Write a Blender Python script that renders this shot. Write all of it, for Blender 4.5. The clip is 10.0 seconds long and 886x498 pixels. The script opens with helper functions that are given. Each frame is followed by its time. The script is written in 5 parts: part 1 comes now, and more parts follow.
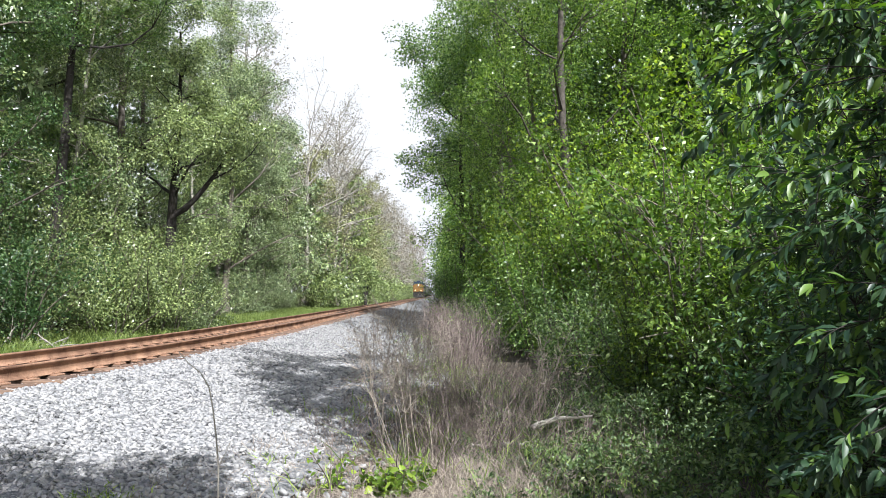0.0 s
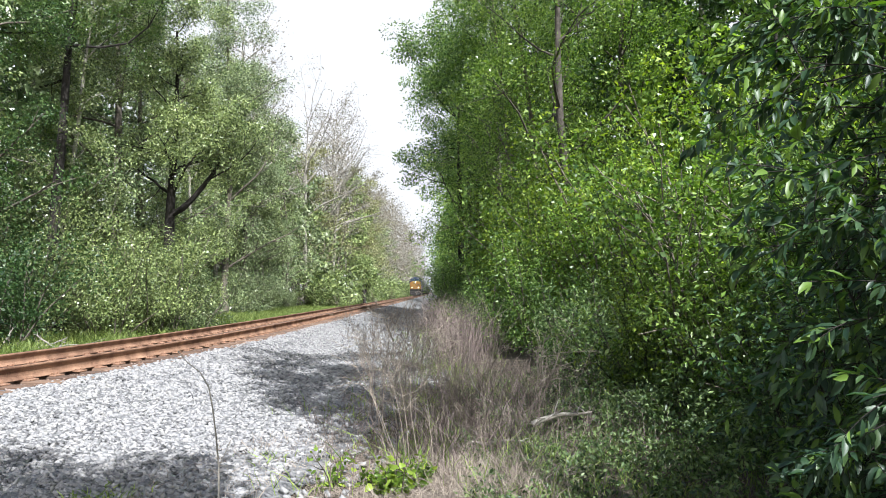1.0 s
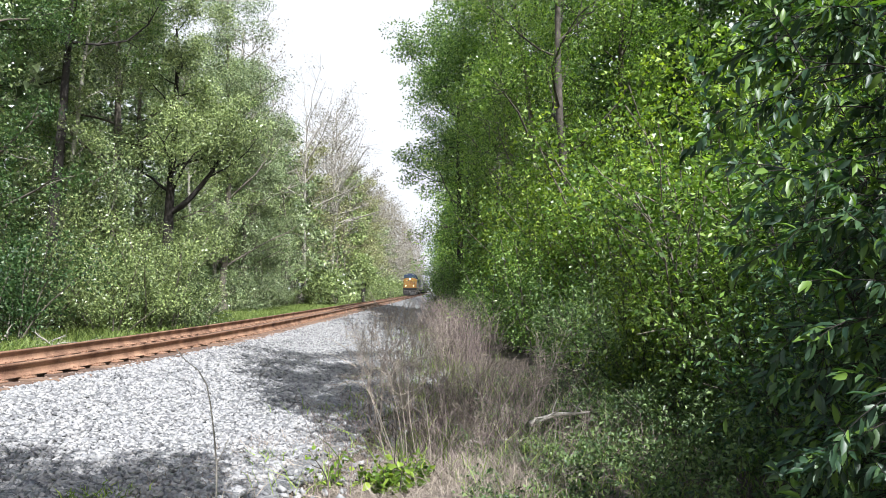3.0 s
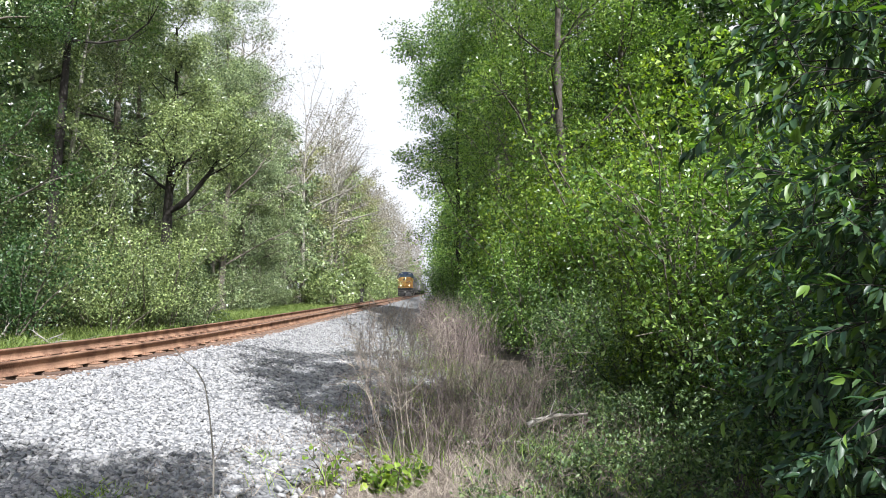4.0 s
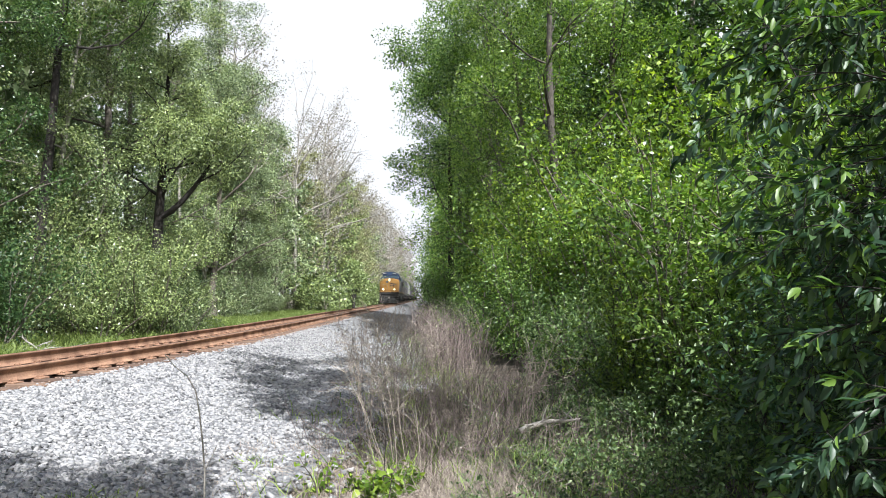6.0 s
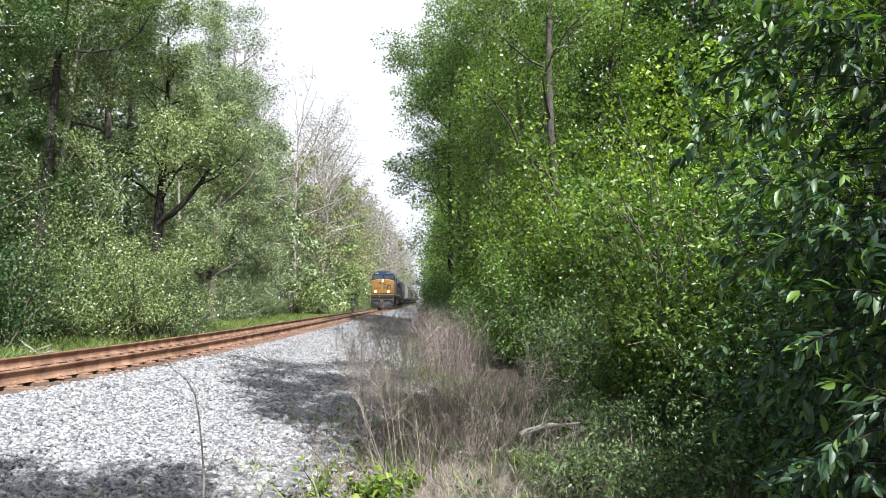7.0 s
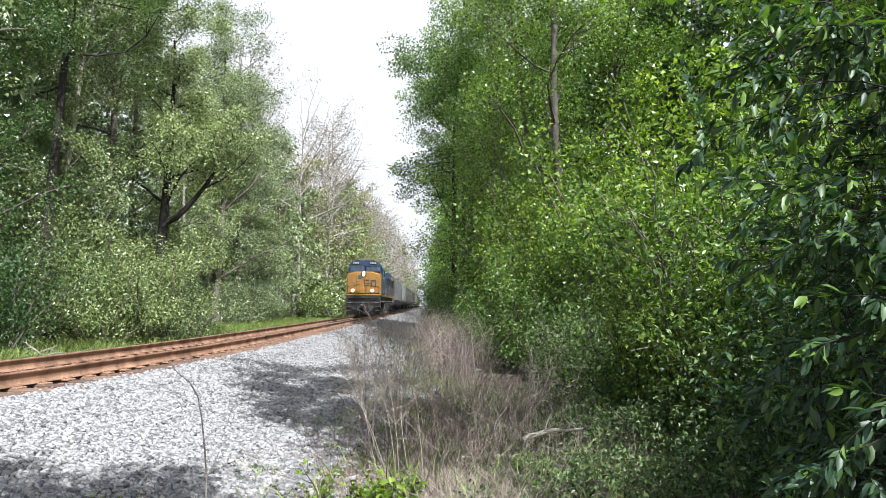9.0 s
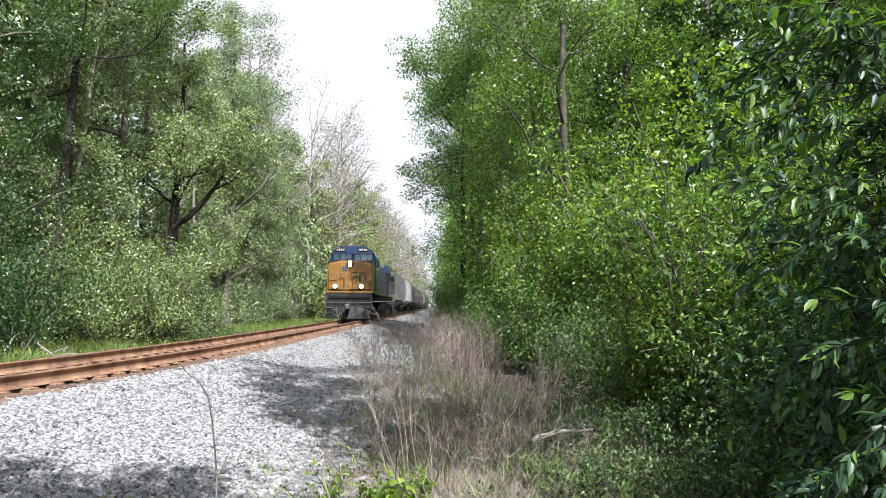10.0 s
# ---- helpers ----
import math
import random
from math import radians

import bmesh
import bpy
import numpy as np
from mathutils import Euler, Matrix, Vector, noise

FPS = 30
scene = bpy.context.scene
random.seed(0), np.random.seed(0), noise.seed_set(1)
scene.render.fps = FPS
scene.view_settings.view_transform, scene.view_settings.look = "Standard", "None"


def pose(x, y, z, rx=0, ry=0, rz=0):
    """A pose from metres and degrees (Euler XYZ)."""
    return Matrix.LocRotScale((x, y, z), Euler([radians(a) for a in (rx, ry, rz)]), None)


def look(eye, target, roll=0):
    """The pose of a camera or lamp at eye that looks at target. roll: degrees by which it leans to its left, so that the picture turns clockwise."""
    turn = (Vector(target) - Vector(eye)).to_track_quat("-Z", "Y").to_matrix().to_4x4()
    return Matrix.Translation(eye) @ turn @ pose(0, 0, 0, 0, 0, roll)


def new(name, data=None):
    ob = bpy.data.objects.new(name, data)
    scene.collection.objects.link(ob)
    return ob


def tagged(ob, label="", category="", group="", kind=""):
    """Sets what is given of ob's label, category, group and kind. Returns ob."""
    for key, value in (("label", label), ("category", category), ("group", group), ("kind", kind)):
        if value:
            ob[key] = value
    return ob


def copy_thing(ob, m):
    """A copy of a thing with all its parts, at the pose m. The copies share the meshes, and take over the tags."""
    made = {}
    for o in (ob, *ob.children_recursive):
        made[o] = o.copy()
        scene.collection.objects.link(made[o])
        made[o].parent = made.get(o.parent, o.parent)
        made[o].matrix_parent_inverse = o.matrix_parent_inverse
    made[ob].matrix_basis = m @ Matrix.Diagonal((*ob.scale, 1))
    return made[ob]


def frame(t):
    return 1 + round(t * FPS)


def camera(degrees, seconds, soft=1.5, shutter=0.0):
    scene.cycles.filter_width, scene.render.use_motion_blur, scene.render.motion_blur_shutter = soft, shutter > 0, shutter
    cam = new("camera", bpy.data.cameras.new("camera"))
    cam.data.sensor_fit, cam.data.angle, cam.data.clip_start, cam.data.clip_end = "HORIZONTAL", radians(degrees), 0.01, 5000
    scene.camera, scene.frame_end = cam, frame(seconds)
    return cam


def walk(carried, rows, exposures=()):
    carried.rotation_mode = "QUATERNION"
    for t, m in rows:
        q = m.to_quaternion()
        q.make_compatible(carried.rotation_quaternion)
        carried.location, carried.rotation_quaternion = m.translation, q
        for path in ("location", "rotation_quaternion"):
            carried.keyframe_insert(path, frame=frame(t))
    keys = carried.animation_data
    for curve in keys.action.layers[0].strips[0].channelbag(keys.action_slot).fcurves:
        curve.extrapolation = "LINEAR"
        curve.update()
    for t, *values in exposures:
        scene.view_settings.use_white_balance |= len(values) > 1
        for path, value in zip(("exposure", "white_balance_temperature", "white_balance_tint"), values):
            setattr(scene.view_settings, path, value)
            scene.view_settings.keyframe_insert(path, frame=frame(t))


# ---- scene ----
F = radians
EYE = (0.0, 0.0, 0.95)
cam = camera(65, 10.0, soft=0.6)


def aim(yaw, tilt, roll):
    return pose(*EYE, 90 + tilt, 0, yaw) @ pose(0, 0, 0, 0, 0, roll)


walk(cam, [(t, aim(*a)) for t, *a in (
    (0, 0, 3.747, 0), (0.5, -0.171, 3.781, -0.457), (1, -0.121, 3.547, -0.425), (1.5, -0.047, 3.429, -0.575),
    (2, -0.048, 3.444, -0.55), (2.5, -0.124, 3.464, -0.397), (4, -0.313, 3.536, 0.212), (4.5, -0.494, 3.589, 0.112),
    (5, -0.82, 3.692, 0.08), (5.5, -0.933, 3.844, 0.143), (7, -0.977, 4.302, 0.099), (7.5, -0.968, 4.427, 0.141),
    (8, -0.941, 4.577, 0.243), (8.5, -0.843, 4.647, 0.405), (9, -0.65, 4.657, 0.46), (9.5, -0.345, 4.677, 0.46),
    (10, 0.084, 4.715, 0.4))], exposures=((0, 1.03, 6150, 9), (10, 1.03, 6150, 9)))

# ---- world and sun ----
SUN_UP, SUN_WAY = 50, (0.42, -0.91)  # degrees above the horizon; where the sun stands, seen from above
world = bpy.data.worlds.new("world")
world.use_nodes = True
scene.world = world
wn = world.node_tree
sky = wn.nodes.new("ShaderNodeTexSky")
sky.sky_type, sky.sun_disc = "NISHITA", False
sky.sun_elevation, sky.sun_rotation = F(SUN_UP), math.atan2(SUN_WAY[0], SUN_WAY[1])
sky.dust_density, sky.air_density, sky.ozone_density = 3.0, 1.2, 1.0
wn.nodes["Background"].inputs["Strength"].default_value = 0.088
veil = wn.nodes.new("ShaderNodeMix")  # thin bright high cloud over the blue
veil.data_type = "RGBA"
veil.inputs["B"].default_value = (6.1, 6.1, 6.25, 1)
wtc, wxyz, wmap = wn.nodes.new("ShaderNodeTexCoord"), wn.nodes.new("ShaderNodeSeparateXYZ"), wn.nodes.new("ShaderNodeMapRange")
wn.links.new(wtc.outputs["Generated"], wxyz.inputs["Vector"])
wn.links.new(wxyz.outputs["Z"], wmap.inputs["Value"])
wmap.inputs["From Min"].default_value, wmap.inputs["From Max"].default_value = 0.42, 0.62  # densest towards the horizon
wmap.inputs["To Min"].default_value, wmap.inputs["To Max"].default_value = 0.97, 0.05
wn.links.new(wmap.outputs["Result"], veil.inputs["Factor"])
wn.links.new(sky.outputs["Color"], veil.inputs["A"])
wn.links.new(veil.outputs["Result"], wn.nodes["Background"].inputs["Color"])
sun = new("sun", bpy.data.lights.new("sun", "SUN"))
sun.data.energy, sun.data.angle, sun.data.color = 5.0, F(0.53), (1.0, 0.985, 0.965)
sun_to = Vector((SUN_WAY[0], SUN_WAY[1], math.hypot(*SUN_WAY) * math.tan(F(SUN_UP))))
sun.matrix_world = look(sun_to * 20, (0, 0, 0))


# ---- materials ----
def nodes_of(name):
    m = bpy.data.materials.new(name)
    m.use_nodes = True
    return m, m.node_tree.nodes, m.node_tree.links, m.node_tree.nodes["Principled BSDF"]


def ramp_node(n, stops):
    r = n.new("ShaderNodeValToRGB")
    e = r.color_ramp.elements
    while len(e) < len(stops):
        e.new(0.5)
    for el, (p, c) in zip(e, stops):
        el.position, el.color = p, (*c, 1)
    return r


def surface(name, a, b, scale=4.0, rough=0.8, metal=0.0, bump=0.3, dist=0.01, fine=40.0, spec=0.5, stain=None, coat=0.0):
    """Two tones by noise at two scales, with fine relief."""
    m, n, l, p = nodes_of(name)
    tc = n.new("ShaderNodeTexCoord")
    n1, n2 = n.new("ShaderNodeTexNoise"), n.new("ShaderNodeTexNoise")
    n1.inputs["Scale"].default_value, n2.inputs["Scale"].default_value = scale, fine
    n1.inputs["Detail"].default_value = n2.inputs["Detail"].default_value = 6
    l.new(tc.outputs["Object"], n1.inputs["Vector"])
    l.new(tc.outputs["Object"], n2.inputs["Vector"])
    mixer = n.new("ShaderNodeMath")
    mixer.operation = "MULTIPLY_ADD"
    mixer.inputs[1].default_value = 0.4
    l.new(n2.outputs["Fac"], mixer.inputs[0])
    sc = n.new("ShaderNodeMath")
    sc.operation = "MULTIPLY"
    sc.inputs[1].default_value = 0.6
    l.new(n1.outputs["Fac"], sc.inputs[0])
    l.new(sc.outputs[0], mixer.inputs[2])
    stops = [(0.35, a), (0.65, b)]
    if stain:
        stops = [(0.34, stain), (0.42, a), (0.65, b)]
    r = ramp_node(n, stops)
    l.new(mixer.outputs[0], r.inputs["Fac"])
    l.new(r.outputs["Color"], p.inputs["Base Color"])
    p.inputs["Roughness"].default_value, p.inputs["Metallic"].default_value = rough, metal
    p.inputs["Specular IOR Level"].default_value = spec
    p.inputs["Coat Weight"].default_value = coat
    if bump:
        b_ = n.new("ShaderNodeBump")
        b_.inputs["Strength"].default_value, b_.inputs["Distance"].default_value = bump, dist
        l.new(mixer.outputs[0], b_.inputs["Height"])
        l.new(b_.outputs["Normal"], p.inputs["Normal"])
    return m


def foliage(name, dark, mid, light, through_tint, rough=0.45, glow=0.4, odd=None):
    """Leaves: a tone for each leaf and each plant, some light through the blade."""
    m, n, l, p = nodes_of(name)
    geo, info, tc = n.new("ShaderNodeNewGeometry"), n.new("ShaderNodeObjectInfo"), n.new("ShaderNodeTexCoord")
    big = n.new("ShaderNodeTexNoise")
    big.inputs["Scale"].default_value = 0.7
    l.new(tc.outputs["Object"], big.inputs["Vector"])
    mix = n.new("ShaderNodeMath")
    mix.operation = "MULTIPLY_ADD"
    mix.inputs[1].default_value = 0.85
    l.new(geo.outputs["Random Per Island"], mix.inputs[0])
    sc = n.new("ShaderNodeMath")
    sc.operation = "MULTIPLY_ADD"
    sc.inputs[1].default_value, sc.inputs[2].default_value = 0.4, -0.13
    l.new(big.outputs["Fac"], sc.inputs[0])
    l.new(sc.outputs[0], mix.inputs[2])
    stops = [(0.08, dark), (0.5, mid), (0.86, light)]
    if odd:
        stops = [(0.06, dark), (0.45, mid), (0.74, light), (0.8, odd)]
    r = ramp_node(n, stops)
    l.new(mix.outputs[0], r.inputs["Fac"])
    hsv = n.new("ShaderNodeHueSaturation")
    vr = n.new("ShaderNodeMapRange")
    vr.inputs["To Min"].default_value, vr.inputs["To Max"].default_value = 0.8, 1.2
    l.new(info.outputs["Random"], vr.inputs["Value"])
    l.new(vr.outputs[0], hsv.inputs["Value"])
    l.new(r.outputs["Color"], hsv.inputs["Color"])
    l.new(hsv.outputs["Color"], p.inputs["Base Color"])
    p.inputs["Roughness"].default_value = rough
    p.inputs["Specular IOR Level"].default_value = 0.5
    tr = n.new("ShaderNodeBsdfTranslucent")
    mul = n.new("ShaderNodeMix")
    mul.data_type, mul.blend_type = "RGBA", "MULTIPLY"
    mul.inputs["Factor"].default_value = 1
    l.new(hsv.outputs["Color"], mul.inputs["A"])
    mul.inputs["B"].default_value = (*through_tint, 1)
    l.new(mul.outputs["Result"], tr.inputs["Color"])
    ms = n.new("ShaderNodeMixShader")
    ms.inputs["Fac"].default_value = glow
    l.new(p.outputs["BSDF"], ms.inputs[1])
    l.new(tr.outputs["BSDF"], ms.inputs[2])
    l.new(ms.outputs["Shader"], n["Material Output"].inputs["Surface"])
    return m


def per_piece(name, tones, rough=0.9, bump=0.4, fine=60.0, whole=False):
    """Stones, stalks, sleepers: a tone for each piece, with grain."""
    m, n, l, p = nodes_of(name)
    tc, no = n.new("ShaderNodeTexCoord"), n.new("ShaderNodeTexNoise")
    no.inputs["Scale"].default_value, no.inputs["Detail"].default_value = fine, 5
    l.new(tc.outputs["Object"], no.inputs["Vector"])
    src = n.new("ShaderNodeObjectInfo").outputs["Random"] if whole else n.new("ShaderNodeNewGeometry").outputs["Random Per Island"]
    ma = n.new("ShaderNodeMath")
    ma.operation = "MULTIPLY_ADD"
    ma.inputs[1].default_value = 0.35
    l.new(no.outputs["Fac"], ma.inputs[0])
    sc = n.new("ShaderNodeMath")
    sc.operation = "MULTIPLY"
    sc.inputs[1].default_value = 0.72
    l.new(src, sc.inputs[0])
    l.new(sc.outputs[0], ma.inputs[2])
    r = ramp_node(n, [(i / (len(tones) - 1), c) for i, c in enumerate(tones)])
    l.new(ma.outputs[0], r.inputs["Fac"])
    l.new(r.outputs["Color"], p.inputs["Base Color"])
    p.inputs["Roughness"].default_value = rough
    b_ = n.new("ShaderNodeBump")
    b_.inputs["Strength"].default_value, b_.inputs["Distance"].default_value = bump, 0.01
    l.new(no.outputs["Fac"], b_.inputs["Height"])
    l.new(b_.outputs["Normal"], p.inputs["Normal"])
    return m


def glowing(name, colour, strength):
    m, n, l, p = nodes_of(name)
    p.inputs["Base Color"].default_value = (*colour, 1)
    p.inputs["Emission Color"].default_value = (*colour, 1)
    p.inputs["Emission Strength"].default_value = strength
    return m


M_EARTH = surface("earth_and_litter", (0.05, 0.04, 0.028), (0.15, 0.12, 0.085), 3.0, 0.95, bump=1.0, dist=0.05, fine=40, stain=(0.05, 0.06, 0.025))
M_BED = surface("ballast_gravel", (0.1, 0.1, 0.105), (0.27, 0.268, 0.265), 14.0, 0.95, bump=1.0, dist=0.06, fine=45, stain=(0.1, 0.1, 0.1))
M_STONE = per_piece("grey_granite", [(0.05, 0.05, 0.053), (0.14, 0.138, 0.142), (0.27, 0.268, 0.272), (0.3, 0.29, 0.282), (0.41, 0.405, 0.402)])
# the dark tones hold rust stains and leaf shadow painted into the colour
M_RUST = surface("rusty_steel", (0.15, 0.078, 0.048), (0.42, 0.25, 0.16), 2.2, 0.85, 0.1, bump=0.4, fine=60, stain=(0.07, 0.03, 0.018))
M_RAILTOP = surface("worn_rail_head", (0.09, 0.045, 0.03), (0.2, 0.11, 0.08), 3.0, 0.55, 0.5, bump=0.1, fine=80)
M_TIE = per_piece("weathered_timber", [(0.07, 0.045, 0.035), (0.13, 0.08, 0.055), (0.2, 0.13, 0.09)], fine=30, whole=True)
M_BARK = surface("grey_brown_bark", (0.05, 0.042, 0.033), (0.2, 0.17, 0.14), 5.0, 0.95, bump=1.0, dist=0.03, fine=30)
# the grey-brown bark again, darker: shade put into its colour
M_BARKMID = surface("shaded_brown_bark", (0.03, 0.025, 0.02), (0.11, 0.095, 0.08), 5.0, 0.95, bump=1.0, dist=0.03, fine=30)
M_BARKPALE = surface("pale_grey_bark", (0.16, 0.145, 0.12), (0.42, 0.39, 0.34), 4.0, 0.95, bump=0.8, dist=0.02, fine=30)
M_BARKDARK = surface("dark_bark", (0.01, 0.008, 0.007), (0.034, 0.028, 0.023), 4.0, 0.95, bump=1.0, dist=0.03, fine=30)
M_LEAF_L = foliage("grey_green_leaves", (0.04, 0.07, 0.03), (0.17, 0.225, 0.105), (0.36, 0.43, 0.22), (1.1, 1.2, 0.6), rough=0.32, glow=0.16)
M_LEAF_O = foliage("olive_spring_leaves", (0.045, 0.075, 0.024), (0.18, 0.235, 0.085), (0.35, 0.42, 0.165), (1.1, 1.2, 0.5), rough=0.32, glow=0.16)
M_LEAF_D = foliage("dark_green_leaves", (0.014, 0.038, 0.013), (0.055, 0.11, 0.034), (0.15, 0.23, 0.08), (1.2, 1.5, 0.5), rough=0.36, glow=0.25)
# for shrubs of the dim left edge: shade put into the leaf tones
M_LEAF_K = foliage("shade_toned_green_leaves", (0.012, 0.034, 0.012), (0.036, 0.076, 0.024), (0.085, 0.14, 0.046), (1.2, 1.5, 0.5), rough=0.4, glow=0.25)
M_LEAF_R = foliage("fresh_green_leaves", (0.025, 0.06, 0.012), (0.13, 0.225, 0.045), (0.32, 0.44, 0.115), (1.4, 1.5, 0.4), rough=0.34, glow=0.42)
M_LEAF_M = foliage("mid_green_leaves", (0.032, 0.07, 0.022), (0.105, 0.18, 0.055), (0.23, 0.32, 0.11), (1.3, 1.5, 0.4), rough=0.38, glow=0.4)
M_LEAF_F = foliage("light_green_leaves", (0.03, 0.07, 0.016), (0.12, 0.21, 0.045), (0.27, 0.38, 0.1), (1.2, 1.4, 0.4), rough=0.38, glow=0.4)
M_LEAF_G = foliage("undergrowth_leaves", (0.03, 0.06, 0.022), (0.12, 0.19, 0.07), (0.27, 0.36, 0.15), (1.2, 1.4, 0.5), rough=0.4, glow=0.35)
M_LEAF_Y = foliage("yellow_green_leaves", (0.04, 0.075, 0.01), (0.125, 0.21, 0.026), (0.3, 0.39, 0.06), (1.3, 1.4, 0.3), rough=0.38, glow=0.42)
# dark bluish tones: the near shrub's shade put into its leaf colour
M_LEAF_N = foliage("glossy_evergreen_leaves", (0.018, 0.045, 0.026), (0.042, 0.09, 0.042), (0.085, 0.15, 0.05), (1.3, 1.6, 0.35), rough=0.46, glow=0.28, odd=(0.13, 0.22, 0.035))
M_LEAF_T = foliage("pale_olive_leaves", (0.12, 0.125, 0.055), (0.25, 0.26, 0.125), (0.37, 0.37, 0.2), (1.1, 1.1, 0.5), glow=0.25)
M_LEAF_B = foliage("tan_young_leaves", (0.12, 0.105, 0.075), (0.22, 0.2, 0.15), (0.33, 0.31, 0.25), (1.1, 1.0, 0.6), glow=0.3)
M_GRASS = foliage("roadside_grass", (0.06, 0.1, 0.02), (0.19, 0.27, 0.06), (0.35, 0.43, 0.13), (1.2, 1.3, 0.5), rough=0.6, glow=0.4)
M_DRY = per_piece("dry_stalks", [(0.04, 0.03, 0.027), (0.11, 0.084, 0.076), (0.2, 0.153, 0.138), (0.38, 0.31, 0.28)])
M_STRAW = per_piece("bleached_straw", [(0.15, 0.12, 0.1), (0.26, 0.215, 0.18), (0.44, 0.375, 0.29)])
M_WOODPALE = surface("bleached_dead_wood", (0.26, 0.235, 0.2), (0.5, 0.46, 0.4), 6, 0.9, bump=0.6, fine=40)

# ---- the line of the track, seen from above ----
LINE_Y = np.array([-400, -120, -40, 0, 6, 9.1, 10.2, 11.7, 13.6, 16.7, 22, 30, 45, 70, 100, 150, 200, 400, 900], float)
LINE_X = np.array([-90, -30, -14.2, -8.05, -7.02, -6.52, -6.38, -6.23, -6.1, -5.99, -5.92, -5.98, -6.12, -6.27, -6.43, -6.75, -7.1, -8.5, -12], float)
FINE = np.arange(-400, 900, 0.5)
raw = np.interp(FINE, LINE_Y, LINE_X)
ker = np.exp(-0.5 * (np.arange(-16, 17) / 5.0) ** 2)
soft_x = np.convolve(np.pad(raw, 16, mode="edge"), ker / ker.sum(), "valid")
ARC = np.concatenate([[0], np.cumsum(np.hypot(np.diff(soft_x), 0.5))])
ARC -= np.interp(0, FINE, ARC)


def track_x(y):
    return np.interp(y, FINE, soft_x)


def on_track(s):
    """Place and heading at s metres of rail from abreast of the camera."""
    y = float(np.interp(s, ARC, FINE))
    x = float(track_x(y))
    return x, y, math.atan2(float(track_x(y + 1.0) - track_x(y - 1.0)), 2.0)


# ---- mesh tools ----
def part(name, data, material, parent=None, label="", smooth=False):
    """Link a bmesh or mesh as one object, under a thing or a part."""
    if isinstance(data, bmesh.types.BMesh):
        me = bpy.data.meshes.new(name)
        data.to_mesh(me)
        data.free()
    else:
        me = data
    if not me.materials:
        me.materials.append(material)
    if smooth:
        me.polygons.foreach_set("use_smooth", [True] * len(me.polygons))
    ob = new(name, me)
    if parent is not None:
        ob.parent = parent
    if label:
        tagged(ob, label)
    return ob


def thing(name, m, label, category, group="", kind=""):
    ob = new(name)
    ob.empty_display_size = 0.3
    ob.matrix_basis = m
    return tagged(ob, label, category, group, kind)


def mesh_np(name, verts, faces, material=None, smooth=False):
    """A mesh from arrays of places and of equal-sided faces."""
    me = bpy.data.meshes.new(name)
    verts, faces = np.asarray(verts, np.float32), np.asarray(faces, np.int32)
    k = faces.shape[1]
    me.vertices.add(len(verts))
    me.vertices.foreach_set("co", verts.ravel())
    me.loops.add(faces.size)
    me.loops.foreach_set("vertex_index", faces.ravel())
    me.polygons.add(len(faces))
    me.polygons.foreach_set("loop_start", np.arange(0, faces.size, k, dtype=np.int32))
    if smooth:
        me.polygons.foreach_set("use_smooth", np.ones(len(faces), bool))
    me.update(calc_edges=True)
    if material:
        me.materials.append(material)
    return me


def unit(v):
    return v / (np.linalg.norm(v, axis=-1, keepdims=True) + 1e-9)


def blades(P, D, N, L, W, fold=0.25, rich=False):
    """Leaf blades: base P, way D, face N, length L, width W, folded along the midrib. Arrays of verts and triangles."""
    n = len(P)
    S = unit(np.cross(D, N))
    U = np.cross(S, D)
    L, W = np.broadcast_to(L, n)[:, None], np.broadcast_to(W, n)[:, None]
    if not rich:
        a = P + D * L * 0.45 + U * W * fold
        V = np.stack([P, a - S * W * 0.5, P + D * L, a + S * W * 0.5], 1).reshape(-1, 3)
        T = np.array([[0, 2, 1], [0, 3, 2]])
        k = 4
    else:
        b, c = P + D * L * 0.3, P + D * L * 0.68 - U * L * 0.05
        up = U * W * fold
        V = np.stack([P, b - S * W * 0.46 + up, b, b + S * W * 0.46 + up, c - S * W * 0.42 + up, c, c + S * W * 0.42 + up,
                      P + D * L - U * L * 0.16], 1).reshape(-1, 3)
        T = np.array([[0, 2, 1], [0, 3, 2], [1, 2, 5], [1, 5, 4], [2, 3, 6], [2, 6, 5], [4, 5, 7], [5, 6, 7]])
        k = 8
    return V, (T[None] + (np.arange(n) * k)[:, None, None]).reshape(-1, 3)


def joined(pieces):
    vs, fs, o = [], [], 0
    for v, f in pieces:
        vs.append(v)
        fs.append(np.asarray(f) + o)
        o += len(v)
    return np.concatenate(vs), np.concatenate(fs)


def tube(pts, radii, sides=6):
    """A tapering tube along a line: verts and triangles."""
    pts, radii = np.asarray(pts, float), np.asarray(radii, float)
    d = unit(np.gradient(pts, axis=0))
    ref = np.array([0.31, 0.94, 0.13]) if abs(d[0][2]) > 0.7 else np.array([0.05, 0.1, 0.99])
    a = unit(np.cross(d, ref))
    b = np.cross(d, a)
    an = np.linspace(0, 2 * np.pi, sides, endpoint=False)
    V = (pts[:, None] + radii[:, None, None] * (np.cos(an)[None, :, None] * a[:, None] + np.sin(an)[None, :, None] * b[:, None])).reshape(-1, 3)
    T = []
    for i in range(len(pts) - 1):
        for j in range(sides):
            p, q = i * sides + j, i * sides + (j + 1) % sides
            T += [(p, q, q + sides), (p, q + sides, p + sides)]
    return V, np.array(T)


